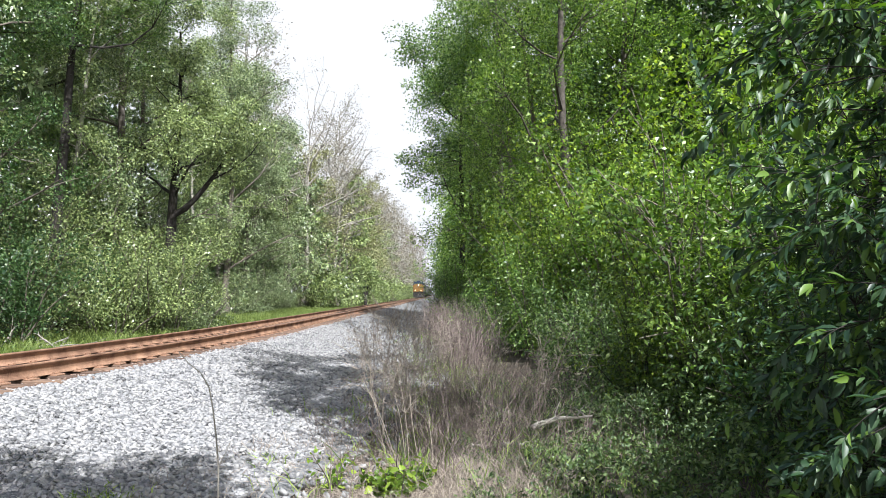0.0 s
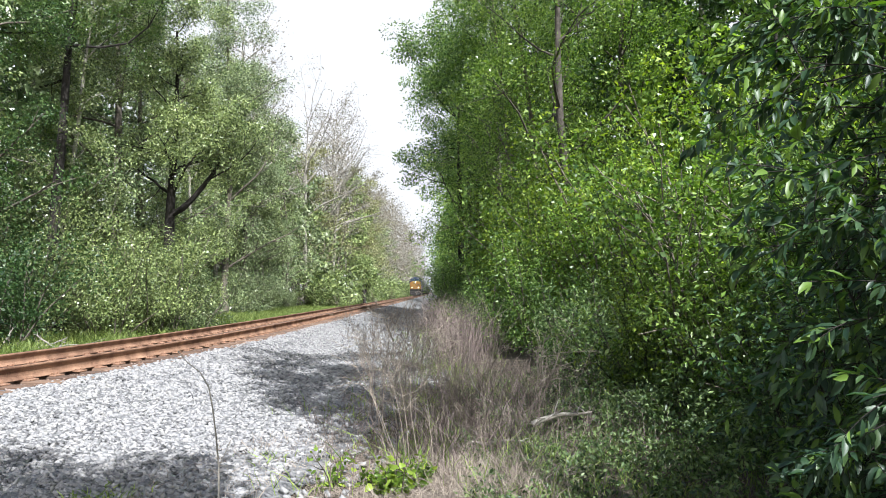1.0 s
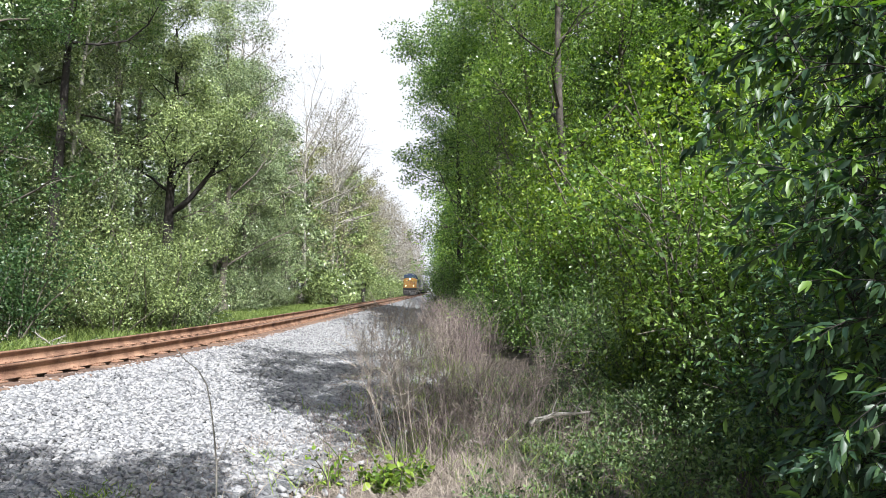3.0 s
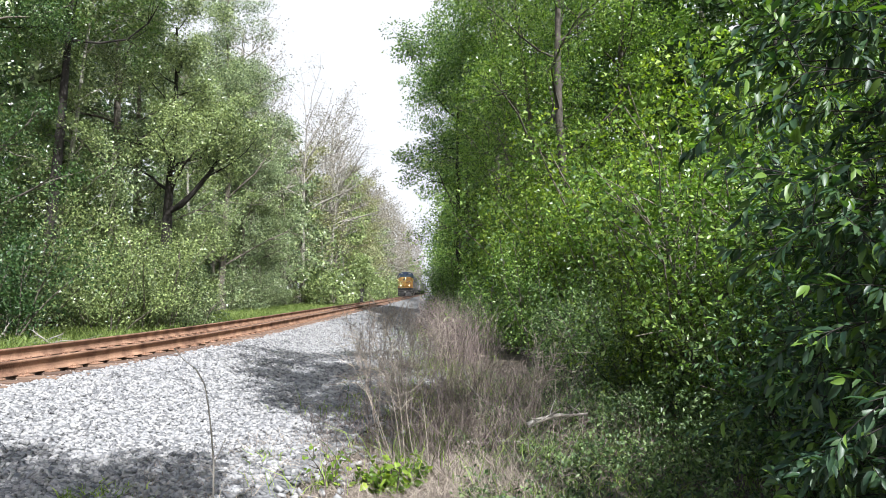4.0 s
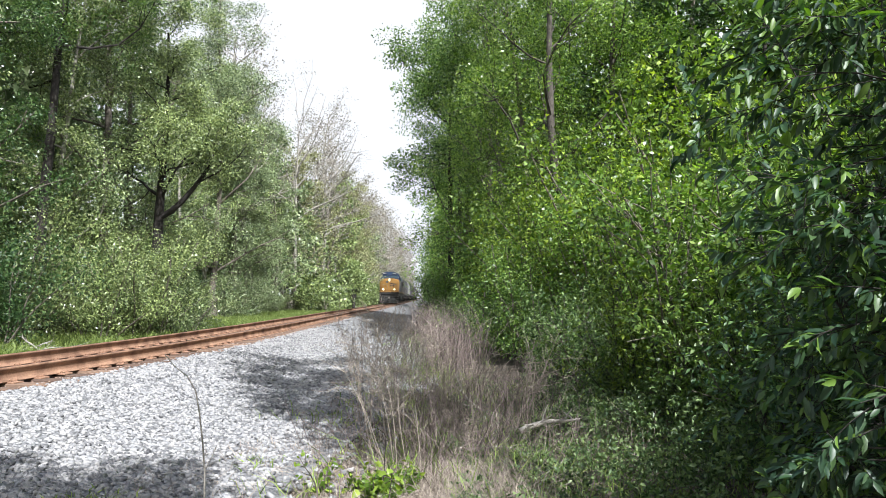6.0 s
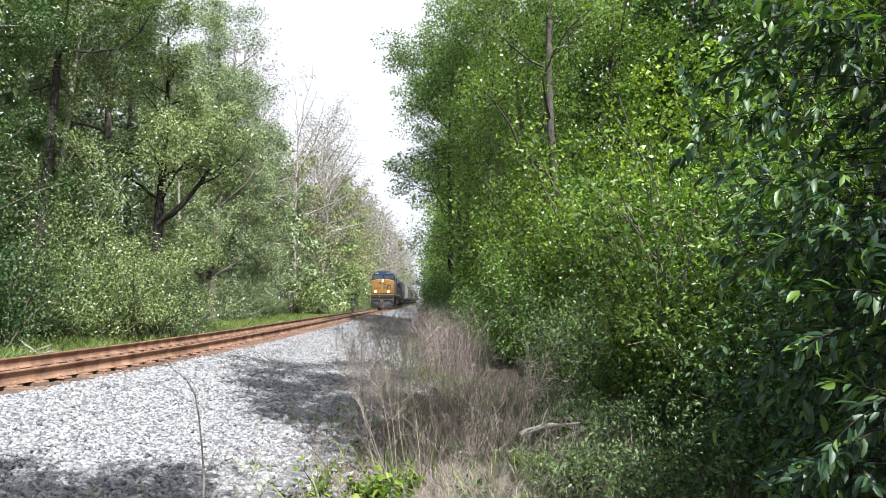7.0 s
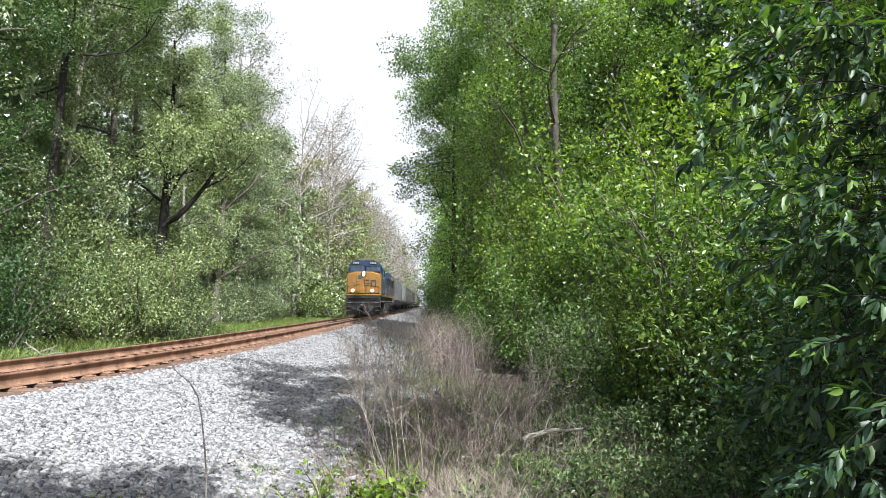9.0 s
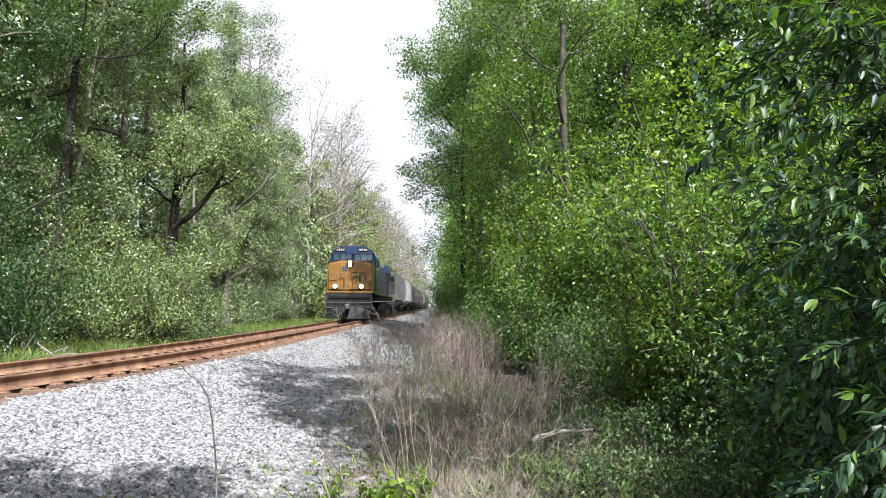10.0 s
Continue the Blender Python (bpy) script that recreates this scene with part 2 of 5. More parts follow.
def bend(start, way, length, steps, rng, wild=0.15, lift=0.0):
    """A wandering line, as a branch grows."""
    pts, d = [np.array(start, float)], np.array(way, float)
    for _ in range(steps):
        d = unit(d + rng.normal(0, wild, 3) + np.array([0, 0, lift]))
        pts.append(pts[-1] + d * length / steps)
    return np.array(pts)


def leaf_cloud(centres, radii, count, rng, size, slim=0.5, rich=False, droop=0.15, flat=0.75, small=False):
    """Leaves round each centre, more near its rim, facing about."""
    centres, radii = np.asarray(centres), np.asarray(radii)
    n = len(centres) * count
    c, r = np.repeat(centres, count, 0), np.repeat(radii, count)
    d = unit(rng.normal(0, 1, (n, 3)))
    P = c + d * (r * rng.uniform(0.15, 1, n) ** 0.6)[:, None] * np.array([1, 1, flat])
    D = unit(d * 0.8 + rng.normal(0, 0.7, (n, 3)) + np.array([0, 0, -droop]))
    N = unit(rng.normal(0, 0.42, (n, 3)) + d * 0.65 + np.array([0.15, -0.25, 0.45]))
    L = size * rng.uniform(0.6, 1.3, n)
    if small:  # leaves too small to show more than their point
        S = unit(np.cross(D, N)) * (L * slim * 0.55)[:, None]
        V = np.stack([P - S, P + S + D * (L * 0.2)[:, None], P + D * L[:, None]], 1).reshape(-1, 3)
        return V, np.arange(3 * n).reshape(-1, 3)
    return blades(P, D, N, L, L * slim * rng.uniform(0.8, 1.2, n), rng.uniform(-0.1, 0.4), rich)


# ---- ground, ballast, track ----
def ground_z(x, y):
    """Height of the natural ground; rails' tops are at 0."""
    d = x - track_x(y)
    right = np.interp(d, [0, 2.0, 5.2, 7.5, 12, 60], [-0.6, -0.6, -0.72, -0.75, -0.6, 0.2])
    left = np.interp(-d, [0, 2.0, 3.2, 6, 9, 60], [-0.6, -0.6, -0.55, -0.42, -0.3, 0.3])
    return np.where(d > 0, right, left) + 0.05 * np.sin(x * 1.3 + 0.7 * y) * np.sin(y * 0.9 - 0.4 * x) * np.clip((np.abs(d) - 4.5) / 2, 0, 1)


def bed_z(d):
    """Height of the ballast by its distance from the track's middle."""
    return np.where(d > 0, np.interp(d, [0, 0.6, 1.0, 1.45, 1.9, 3.6, 5.0, 5.9], [-0.27, -0.265, -0.253, -0.25, -0.28, -0.52, -0.64, -0.715]),
                    np.interp(-d, [0, 1.45, 1.8, 3.0, 3.6], [-0.27, -0.26, -0.29, -0.5, -0.62]))


def grid_sheet(name, xs, ys, zf, material):
    X, Y = np.meshgrid(xs, ys)
    V = np.stack([X, Y, zf(X, Y)], -1).reshape(-1, 3)
    w = len(xs)
    i = (np.arange(len(ys) - 1)[:, None] * w + np.arange(w - 1)[None]).ravel()
    return mesh_np(name, V, np.stack([i, i + 1, i + 1 + w, i + w], 1), material, True)


xs = np.concatenate([-np.geomspace(1500, 22, 14), np.arange(-20, 12, 0.5), np.geomspace(14, 1500, 14)])
ys = np.concatenate([-np.geomspace(1500, 12, 12), np.arange(-10, 60, 0.6), np.geomspace(62, 2500, 40)])
tagged(part("ground", grid_sheet("ground", xs, ys, ground_z, M_EARTH), M_EARTH), "leaf-littered brown earth with thin green growth", "ground", kind="structure")

ds = np.array([-3.5, -3, -2.4, -1.8, -1.4, -0.7, 0, 0.7, 1.4, 1.65, 1.9, 2.3, 2.7, 3.1, 3.5, 3.9, 4.3, 4.7, 5.1, 5.5, 5.8])
ly = np.concatenate([np.arange(-60, 0, 3.0), np.arange(0, 40, 0.4), np.arange(40, 120, 2.0), np.arange(120, 700, 10.0)])
Dg, Yg = np.meshgrid(ds, ly)
Zg = bed_z(Dg) + 0.025 * np.sin(Dg * 5 + Yg * 2.1) * np.sin(Yg * 3.3) * (Dg > 1.7)
V = np.stack([track_x(Yg) + Dg, Yg, Zg], -1).reshape(-1, 3)
i = (np.arange(len(ly) - 1)[:, None] * len(ds) + np.arange(len(ds) - 1)[None]).ravel()
bed = part("ballast_bed", mesh_np("ballast_bed", V, np.stack([i, i + 1, i + 1 + len(ds), i + len(ds)], 1), M_BED, True), M_BED)
tagged(bed, "pale grey crushed-stone ballast shoulder sloping beside the track", "ballast", kind="structure")


def stone_meshes(count, rng):
    """Angular broken stones, twelve faces each."""
    v0 = np.array([(x, y, z) for x in (-0.5, 0.5) for y in (-0.5, 0.5) for z in (-0.5, 0.5)])
    f0 = np.array([(0, 1, 3), (0, 3, 2), (4, 6, 7), (4, 7, 5), (0, 4, 5), (0, 5, 1), (2, 3, 7), (2, 7, 6), (0, 2, 6), (0, 6, 4), (1, 5, 7), (1, 7, 3)])
    out = []
    for _ in range(count):
        v = (v0 + rng.uniform(-0.24, 0.24, (8, 3))) * np.array([1.0, rng.uniform(0.6, 0.9), rng.uniform(0.4, 0.7)])
        out.append((v, f0))
    return out


rng = np.random.default_rng(5)
STONES = stone_meshes(10, rng)
FLAT = [np.array(Euler((rng.normal(0, 0.35), rng.normal(0, 0.35), rng.uniform(0, 6.3))).to_matrix()) for _ in range(24)]


def stones_on_bed(n, y0, y1, d0, d1, s0, s1, rng, cheap=False):
    y, d = rng.uniform(y0, y1, n), rng.uniform(d0, d1, n)
    s = rng.uniform(s0, s1, n)
    c = np.stack([track_x(y) + d, y, bed_z(d) + s * rng.uniform(-0.05, 0.32, n)], 1)
    vs, fs = [], []
    o = 0
    for k in range(n):
        if cheap:
            v = OCTA * s[k] @ FLAT[k % 24]
            f = OCTF
        else:
            v, f = STONES[k % 10]
            v = v * s[k] @ FLAT[k % 24]
        vs.append(v + c[k])
        fs.append(f + o)
        o += len(v)
    return np.concatenate(vs), np.concatenate(fs)


OCTA = np.array([(0.5, 0.05, 0), (-0.5, 0, 0.04), (0, 0.4, 0.1), (0.1, -0.42, 0), (0, 0, 0.34), (0, 0.05, -0.3)])
OCTF = np.array([(0, 2, 4), (2, 1, 4), (1, 3, 4), (3, 0, 4), (2, 0, 5), (1, 2, 5), (3, 1, 5), (0, 3, 5)])

# the track: two rails, sleepers, plates
track = thing("railway_track", pose(0, 0, 0), "rust-brown steel rails on dark timber sleepers in grey ballast", "railway track", kind="structure")
RAIL = [(-0.075, -0.196), (0.075, -0.196), (0.075, -0.183), (0.02, -0.165), (0.009, -0.135), (0.009, -0.05), (0.036, -0.036), (0.037, -0.008),
        (0.028, 0.0), (-0.028, 0.0), (-0.037, -0.008), (-0.036, -0.036), (-0.009, -0.05), (-0.009, -0.135), (-0.02, -0.165), (-0.075, -0.183)]
ry = np.concatenate([np.arange(-60, 0, 2.0), np.arange(0, 60, 0.5), np.arange(60, 200, 2.0), np.arange(200, 720, 10.0)])
tanx = (track_x(ry + 0.5) - track_x(ry - 0.5))
nx, ny = 1 / np.hypot(1, tanx), -tanx / np.hypot(1, tanx)
for side in (0.755, -0.755):
    rp = np.array(RAIL)
    wob = 0.006 * np.sin(ry * 0.8 + side) + 0.004 * np.sin(ry * 2.1)
    off = side + rp[:, 0][None] + wob[:, None]
    V = np.stack([track_x(ry)[:, None] + nx[:, None] * off, ry[:, None] + ny[:, None] * off, np.broadcast_to(rp[:, 1][None], off.shape)], -1).reshape(-1, 3)
    k = len(RAIL)
    fc = [(a * k + b, a * k + (b + 1) % k, (a + 1) * k + (b + 1) % k, (a + 1) * k + b) for a in range(len(ry) - 1) for b in range(k)]
    me = mesh_np("rail", V, fc, M_RUST)
    me.materials.append(M_RAILTOP)
    me.polygons.foreach_set("material_index", np.tile(np.isin(np.arange(k), (8,)), len(ry) - 1).astype(np.int32))
    part("rail", me, M_RUST, track, "rust-brown flat-bottomed rail with a worn dark head")


def boxed(bm, x0, x1, y0, y1, z0, z1, bevel=0.0, m=None, seg=1):
    """Adds a box, bevelled where asked, to a bmesh."""
    r = bmesh.ops.create_cube(bm, size=1, matrix=Matrix.Translation(((x0 + x1) / 2, (y0 + y1) / 2, (z0 + z1) / 2)) @ Matrix.Diagonal((x1 - x0, y1 - y0, z1 - z0, 1)))
    vs = r["verts"]
    if bevel:
        es = list({e for v in vs for e in v.link_edges})
        vs = list({v for f in bmesh.ops.bevel(bm, geom=es, offset=bevel, segments=seg, affect="EDGES")["faces"] for v in f.verts} | {v for v in vs if v.is_valid})
    if m is not None:
        bmesh.ops.transform(bm, matrix=m, verts=vs)
    return vs


def rod(bm, a, b, r, sides=8, r2=None):
    """Adds a closed rod from a to b."""
    a, b = Vector(a), Vector(b)
    m = Matrix.Translation((a + b) / 2) @ (b - a).to_track_quat("Z", "Y").to_matrix().to_4x4()
    bmesh.ops.create_cone(bm, cap_ends=True, segments=sides, radius1=r, radius2=r if r2 is None else r2, depth=(b - a).length, matrix=m)


bm = bmesh.new()
boxed(bm, -1.3, 1.3, -0.115, 0.115, -0.38, -0.215, 0.012)
tie_me = bpy.data.meshes.new("sleeper")
bm.to_mesh(tie_me)
bm.free()
tie_me.materials.append(M_TIE)
bm = bmesh.new()
boxed(bm, -0.18, 0.18, -0.1, 0.1, -0.215, -0.194, 0.004)
for sx in (-0.1, 0.1):
    for sy in (-0.06, 0.06):
        boxed(bm, sx - 0.012, sx + 0.012, sy - 0.012, sy + 0.012, -0.196, -0.165)
plate_me = bpy.data.meshes.new("tie_plate")
bm.to_mesh(plate_me)
bm.free()
plate_me.materials.append(M_RUST)
tr = random.Random(3)
for k in range(150):
    x, y, h = on_track(4 + k * 0.53)
    m = pose(x, y, tr.uniform(-0.006, 0.002), 0, 0, -math.degrees(h) + tr.uniform(-2.4, 2.4)) @ pose(tr.uniform(-0.13, 0.13), 0, 0)
    s = part("sleeper", tie_me, M_TIE, track)
    s.matrix_basis = m
    if k < 75:
        for side in (0.755, -0.755):
            p = part("tie_plate", plate_me, M_RUST, track)
            p.matrix_basis = pose(x, y, 0.0, 0, 0, -math.degrees(h)) @ pose(side, 0, 0)
bm = bmesh.new()
for k in range(150, 620):
    x, y, h = on_track(4 + k * 0.53)
    boxed(bm, -1.3, 1.3, -0.115, 0.115, -0.36, -0.216, 0, pose(x, y, 0, 0, 0, -math.degrees(h)))
tagged(part("far_sleepers", bm, M_TIE, track), kind="stuff")


# ---- the train ----
M_YELLOW = surface("yellow_paint", (0.2, 0.1, 0.021), (0.29, 0.15, 0.034), 1.5, 0.45, bump=0.05, fine=20, stain=(0.2, 0.1, 0.03), coat=0.2)
M_BLUE = surface("dark_blue_paint", (0.01, 0.022, 0.055), (0.024, 0.045, 0.1), 1.5, 0.4, bump=0.05, fine=20, coat=0.2)
M_BLACK = surface("sooty_black_steel", (0.005, 0.005, 0.005), (0.017, 0.015, 0.014), 3, 0.7, bump=0.2, fine=30)
M_STEEL = surface("dull_steel", (0.1, 0.095, 0.09), (0.24, 0.22, 0.2), 3, 0.5, 0.7, bump=0.1, fine=30)
M_GLASS, _n, _l, _p = nodes_of("cab_glass")
_p.inputs["Base Color"].default_value = (0.05, 0.075, 0.1, 1)
_p.inputs["Roughness"].default_value, _p.inputs["Coat Weight"].default_value = 0.06, 1.0
M_LAMP = glowing("headlamp_glow", (1.0, 0.86, 0.52), 0.62)
M_BAR = surface("white_lettering_bars", (0.25, 0.26, 0.28), (0.4, 0.4, 0.4), 4, 0.5, bump=0)
M_HOP = surface("grey_hopper_paint", (0.055, 0.055, 0.055), (0.12, 0.118, 0.114), 1.0, 0.6, bump=0.1, fine=15, stain=(0.15, 0.12, 0.1))
M_HOPW = surface("pale_hopper_paint", (0.2, 0.2, 0.193), (0.33, 0.325, 0.31), 1.0, 0.6, bump=0.1, fine=15, stain=(0.3, 0.25, 0.2))
M_HOPB = surface("brown_hopper_paint", (0.045, 0.03, 0.027), (0.085, 0.057, 0.047), 1.0, 0.65, bump=0.1, fine=15, stain=(0.08, 0.05, 0.04))


def prism(bm, outline, y0, y1, m=None):
    """Adds a solid: an outline in x, z pushed along y."""
    a = [bm.verts.new((x, y0, z)) for x, z in outline]
    b = [bm.verts.new((x, y1, z)) for x, z in outline]
    n = len(outline)
    bm.faces.new(a)
    bm.faces.new(b[::-1])
    for i in range(n):
        bm.faces.new((a[i], b[i], b[(i + 1) % n], a[(i + 1) % n]))
    if m is not None:
        bmesh.ops.transform(bm, matrix=m, verts=a + b)
    bmesh.ops.recalc_face_normals(bm, faces=bm.faces[:])


def solid(fn):
    bm = bmesh.new()
    fn(bm)
    return bm


WHEELS = []


def wheelset(parent, y, r, gauge=0.755):
    ob = part("wheelset", solid(lambda b: rod(b, (-gauge - 0.2, 0, 0), (gauge + 0.2, 0, 0), 0.09, 10)), M_BLACK, parent)
    for s in (-1, 1):
        bm = bmesh.new()
        rod(bm, (s * (gauge - 0.06), 0, 0), (s * (gauge + 0.07), 0, 0), r, 24)
        rod(bm, (s * (gauge - 0.09), 0, 0), (s * (gauge - 0.06), 0, 0), r + 0.03, 24)
        for k in range(5):
            a = k * math.tau / 5
            rod(bm, (s * (gauge + 0.06), math.cos(a) * r * 0.55, math.sin(a) * r * 0.55), (s * (gauge + 0.085), math.cos(a) * r * 0.55, math.sin(a) * r * 0.55), r * 0.14, 8)
        part("wheel", bm, M_STEEL, ob)
    ob.location = (0, y, r)
    WHEELS.append((ob, y, r))
    return ob


def bogie(parent, y, axles, r, reach):
    """Side frames with springs and boxes."""
    for s in (-1, 1):
        bm = bmesh.new()
        x = s * 1.02
        boxed(bm, x - 0.07, x + 0.07, y - reach, y + reach, r + 0.12, r + 0.36, 0.03)
        boxed(bm, x - 0.09, x + 0.09, y - 0.45, y + 0.45, r - 0.22, r + 0.2, 0.04)
        for a in axles:
            boxed(bm, x - 0.1, x + 0.12, y + a - 0.19, y + a + 0.19, r - 0.18, r + 0.22, 0.05)
            rod(bm, (x + s * 0.1, y + a, r), (x + s * 0.17, y + a, r), 0.12, 12)
        for q in (-0.3, -0.1, 0.1, 0.3):
            rod(bm, (x + s * 0.05, y + q, r - 0.2), (x + s * 0.05, y + q, r + 0.12), 0.06, 8)
        part("side_frame", bm, M_BLACK, parent)
    for a in axles:
        wheelset(parent, y + a, r)


def locomotive():
    """Nose at y = 0, facing -y; rails' tops at z = 0."""
    ob = thing("locomotive", pose(0, 0, 0), "yellow-nosed dark blue diesel freight locomotive with lit headlights", "locomotive")
    # nose with a broad flat face and chamfered upper edges
    bm = bmesh.new()
    low = [(-1.5, 1.68), (1.5, 1.68), (1.52, 3.1), (1.42, 3.5), (0.7, 3.68), (-0.7, 3.68), (-1.42, 3.5), (-1.52, 3.1)]
    prism(bm, low, 0.35, 2.0)
    bmesh.ops.bevel(bm, geom=[e for e in bm.edges if abs(e.verts[0].co.y - e.verts[1].co.y) < 0.01 and e.verts[0].co.y < 0.5], offset=0.12, segments=3, affect="EDGES")
    part("nose", bm, M_YELLOW, ob, "yellow painted short nose")
    bm = bmesh.new()
    boxed(bm, -0.62, -0.02, 0.31, 0.36, 1.75, 3.35, 0.02)
    part("nose_door", bm, M_YELLOW, ob)
    part("door_window", solid(lambda b: boxed(b, -0.5, -0.18, 0.29, 0.32, 3.0, 3.3, 0.03)), M_GLASS, ob)
    # cab
    cab = [(-1.55, 1.7), (1.55, 1.7), (1.55, 4.0), (1.3, 4.42), (0.75, 4.68), (-0.75, 4.68), (-1.3, 4.42), (-1.55, 4.0)]
    bm = bmesh.new()
    prism(bm, cab, 1.7, 4.4)
    for v in bm.verts:
        if v.co.y < 2 and v.co.z > 3.9:
            v.co.y += 0.1 + (v.co.z - 3.9) * 0.35
    part("cab", bm, M_BLUE, ob, "dark blue cab")
    part("visor", solid(lambda b: prism(b, [(-1.45, 4.22), (1.45, 4.22), (1.3, 4.46), (0.75, 4.72), (-0.75, 4.72), (-1.3, 4.46)], 1.62, 1.98)), M_BLUE, ob)
    for x0, x1 in ((-1.32, -0.1), (0.1, 1.32)):
        w = part("windshield", solid(lambda b: boxed(b, x0, x1, 1.63, 1.74, 3.72, 4.18, 0.05)), M_GLASS, ob)
        part("frame", solid(lambda b: [boxed(b, x0 - 0.05, x1 + 0.05, 1.65, 1.72, z - 0.03, z + 0.03, 0.01) for z in (3.7, 4.2)] + [boxed(b, x - 0.03, x + 0.03, 1.645, 1.725, 3.68, 4.22, 0.01) for x in (x0 - 0.02, x1 + 0.02)]), M_BLUE, w)
    for x in (-0.82, 0.7):
        nb = part("number_board", solid(lambda b: boxed(b, x - 0.34, x + 0.34, 1.57, 1.63, 4.36, 4.6, 0.02)), M_BLACK, ob)
        part("number_bar", solid(lambda b: [boxed(b, x - 0.26 + k * 0.14, x - 0.17 + k * 0.14, 1.555, 1.572, 4.41, 4.55) for k in range(4)]), M_BAR, nb, "illegible white number bars")
    for s in (-1, 1):
        part("side_window", solid(lambda b: boxed(b, min(s * 1.53, s * 1.56), max(s * 1.53, s * 1.56), 2.3, 3.7, 3.1, 3.8, 0.01)), M_GLASS, ob)
        part("cab_side_panel", solid(lambda b: boxed(b, s * 1.552, s * 1.562, 1.9, 4.3, 1.75, 2.6, 0.003)), M_YELLOW if s < 0 else M_BLUE, ob)
        mi = part("mirror", solid(lambda b: boxed(b, s * 1.72, s * 1.62, 2.1, 2.14, 3.3, 3.75, 0.01)), M_BLACK, ob)
    # lamps
    hl = part("headlight_box", solid(lambda b: boxed(b, -0.22, 0.22, 0.24, 0.4, 3.28, 3.62, 0.05)), M_BLACK, ob)
    for z in (3.36, 3.54):
        part("headlight", solid(lambda b: rod(b, (0, 0.2, z), (0, 0.3, z), 0.13, 16)), M_LAMP, hl, "glowing headlight")
    for x in (-0.92, 0.78):
        dl = part("ditch_light_box", solid(lambda b: boxed(b, x - 0.16, x + 0.16, 0.1, 0.4, 1.84, 2.14, 0.04)), M_BLACK, ob)
        part("ditch_light", solid(lambda b: rod(b, (x, 0.05, 1.99), (x, 0.13, 1.99), 0.155, 16)), M_LAMP, dl, "glowing ditch light")
    # emblem as plain bars across the nose
    part("emblem", solid(lambda b: [boxed(b, x0, x1, 0.335, 0.352, z0, z1) for x0, x1, z0, z1 in ((0.05, 0.1, 2.3, 2.95), (0.15, 0.5, 2.85, 2.95), (0.15, 0.5, 2.55, 2.65), (0.6, 0.95, 2.75, 2.9), (0.6, 0.7, 2.3, 2.75), (1.0, 1.06, 2.3, 2.95))]), M_BLACK, ob, "dark emblem bars")
    # pilot, plow, coupler, steps
    part("sill_stripe", solid(lambda b: boxed(b, -1.53, 1.53, 0.02, 0.3, 1.56, 1.68, 0.02)), M_YELLOW, ob)
    pilot = part("pilot", solid(lambda b: boxed(b, -1.5, 1.5, 0.05, 0.35, 0.75, 1.8, 0.03)), M_BLACK, ob, "black front pilot plate")
    bm = bmesh.new()
    for s in (-1, 1):
        vs = [bm.verts.new(p) for p in ((0, -0.28, 0.12), (s * 1.45, 0.12, 0.12), (s * 1.45, 0.12, 0.85), (0, -0.05, 0.85), (0, -0.18, 0.12), (s * 1.45, 0.22, 0.12), (s * 1.45, 0.22, 0.85), (0, 0.05, 0.85))]
        for q in ((0, 1, 2, 3), (7, 6, 5, 4), (0, 4, 5, 1), (1, 5, 6, 2), (2, 6, 7, 3), (3, 7, 4, 0)):
            bm.faces.new([vs[k] for k in q])
    part("plow", bm, M_BLACK, pilot)
    part("coupler", solid(lambda b: [boxed(b, -0.12, 0.12, -0.5, 0.1, 0.76, 1.0, 0.04), boxed(b, -0.2, 0.16, -0.72, -0.42, 0.72, 1.04, 0.06)]), M_STEEL, pilot)
    for s in (-1, 1):
        for z in (0.45, 0.8, 1.15):
            part("step", solid(lambda b: boxed(b, min(s * 1.5, s * 1.05), max(s * 1.5, s * 1.05), 0.0, 0.3, z, z + 0.04, 0.01)), M_STEEL, pilot)
    for x in (-0.7, -0.55, 0.45, 0.6):
        part("air_hose", solid(lambda b: rod(b, (x, 0.03, 1.1), (x * 0.9, -0.15, 0.55), 0.03, 6)), M_BLACK, pilot)
    part("anticlimber", solid(lambda b: [boxed(b, -1.3, 1.3, -0.02, 0.1, z, z + 0.05, 0.01) for z in (1.42, 1.52)]), M_BLACK, pilot)
    part("cut_lever", solid(lambda b: [rod(b, (-1.35, -0.03, 1.15), (1.35, -0.03, 1.15), 0.018, 6), rod(b, (0, -0.03, 1.15), (0, -0.4, 1.0), 0.018, 6)]), M_STEEL, pilot)
    for x in (-0.9, -0.45, 0.45, 0.9):
        part("wiper", solid(lambda b: rod(b, (x, 1.6, 4.2), (x + 0.12, 1.6, 3.8), 0.014, 5)), M_BLACK, ob)
    # rails round the nose
    for s in (-1, 1):
        bm = bmesh.new()
        rod(bm, (s * 1.45, 0.08, 2.65), (s * 0.3, 0.08, 2.8), 0.022, 6)
        for x, z in ((1.45, 2.65), (0.85, 2.72), (0.3, 2.8)):
            rod(bm, (s * x, 0.08, 1.68), (s * x, 0.08, z), 0.02, 6)
        rod(bm, (s * 1.45, 0.08, 1.68), (s * 1.5, 0.02, 0.5), 0.02, 6)
        part("front_handrail", bm, M_STEEL, ob)
    # long hood and its gear
    hood = part("hood", solid(lambda b: prism(b, [(-0.95, 1.7), (0.95, 1.7), (0.95, 4.0), (0.75, 4.35), (-0.75, 4.35), (-0.95, 4.0)], 4.4, 21.4)), M_BLUE, ob, "dark blue engine hood")
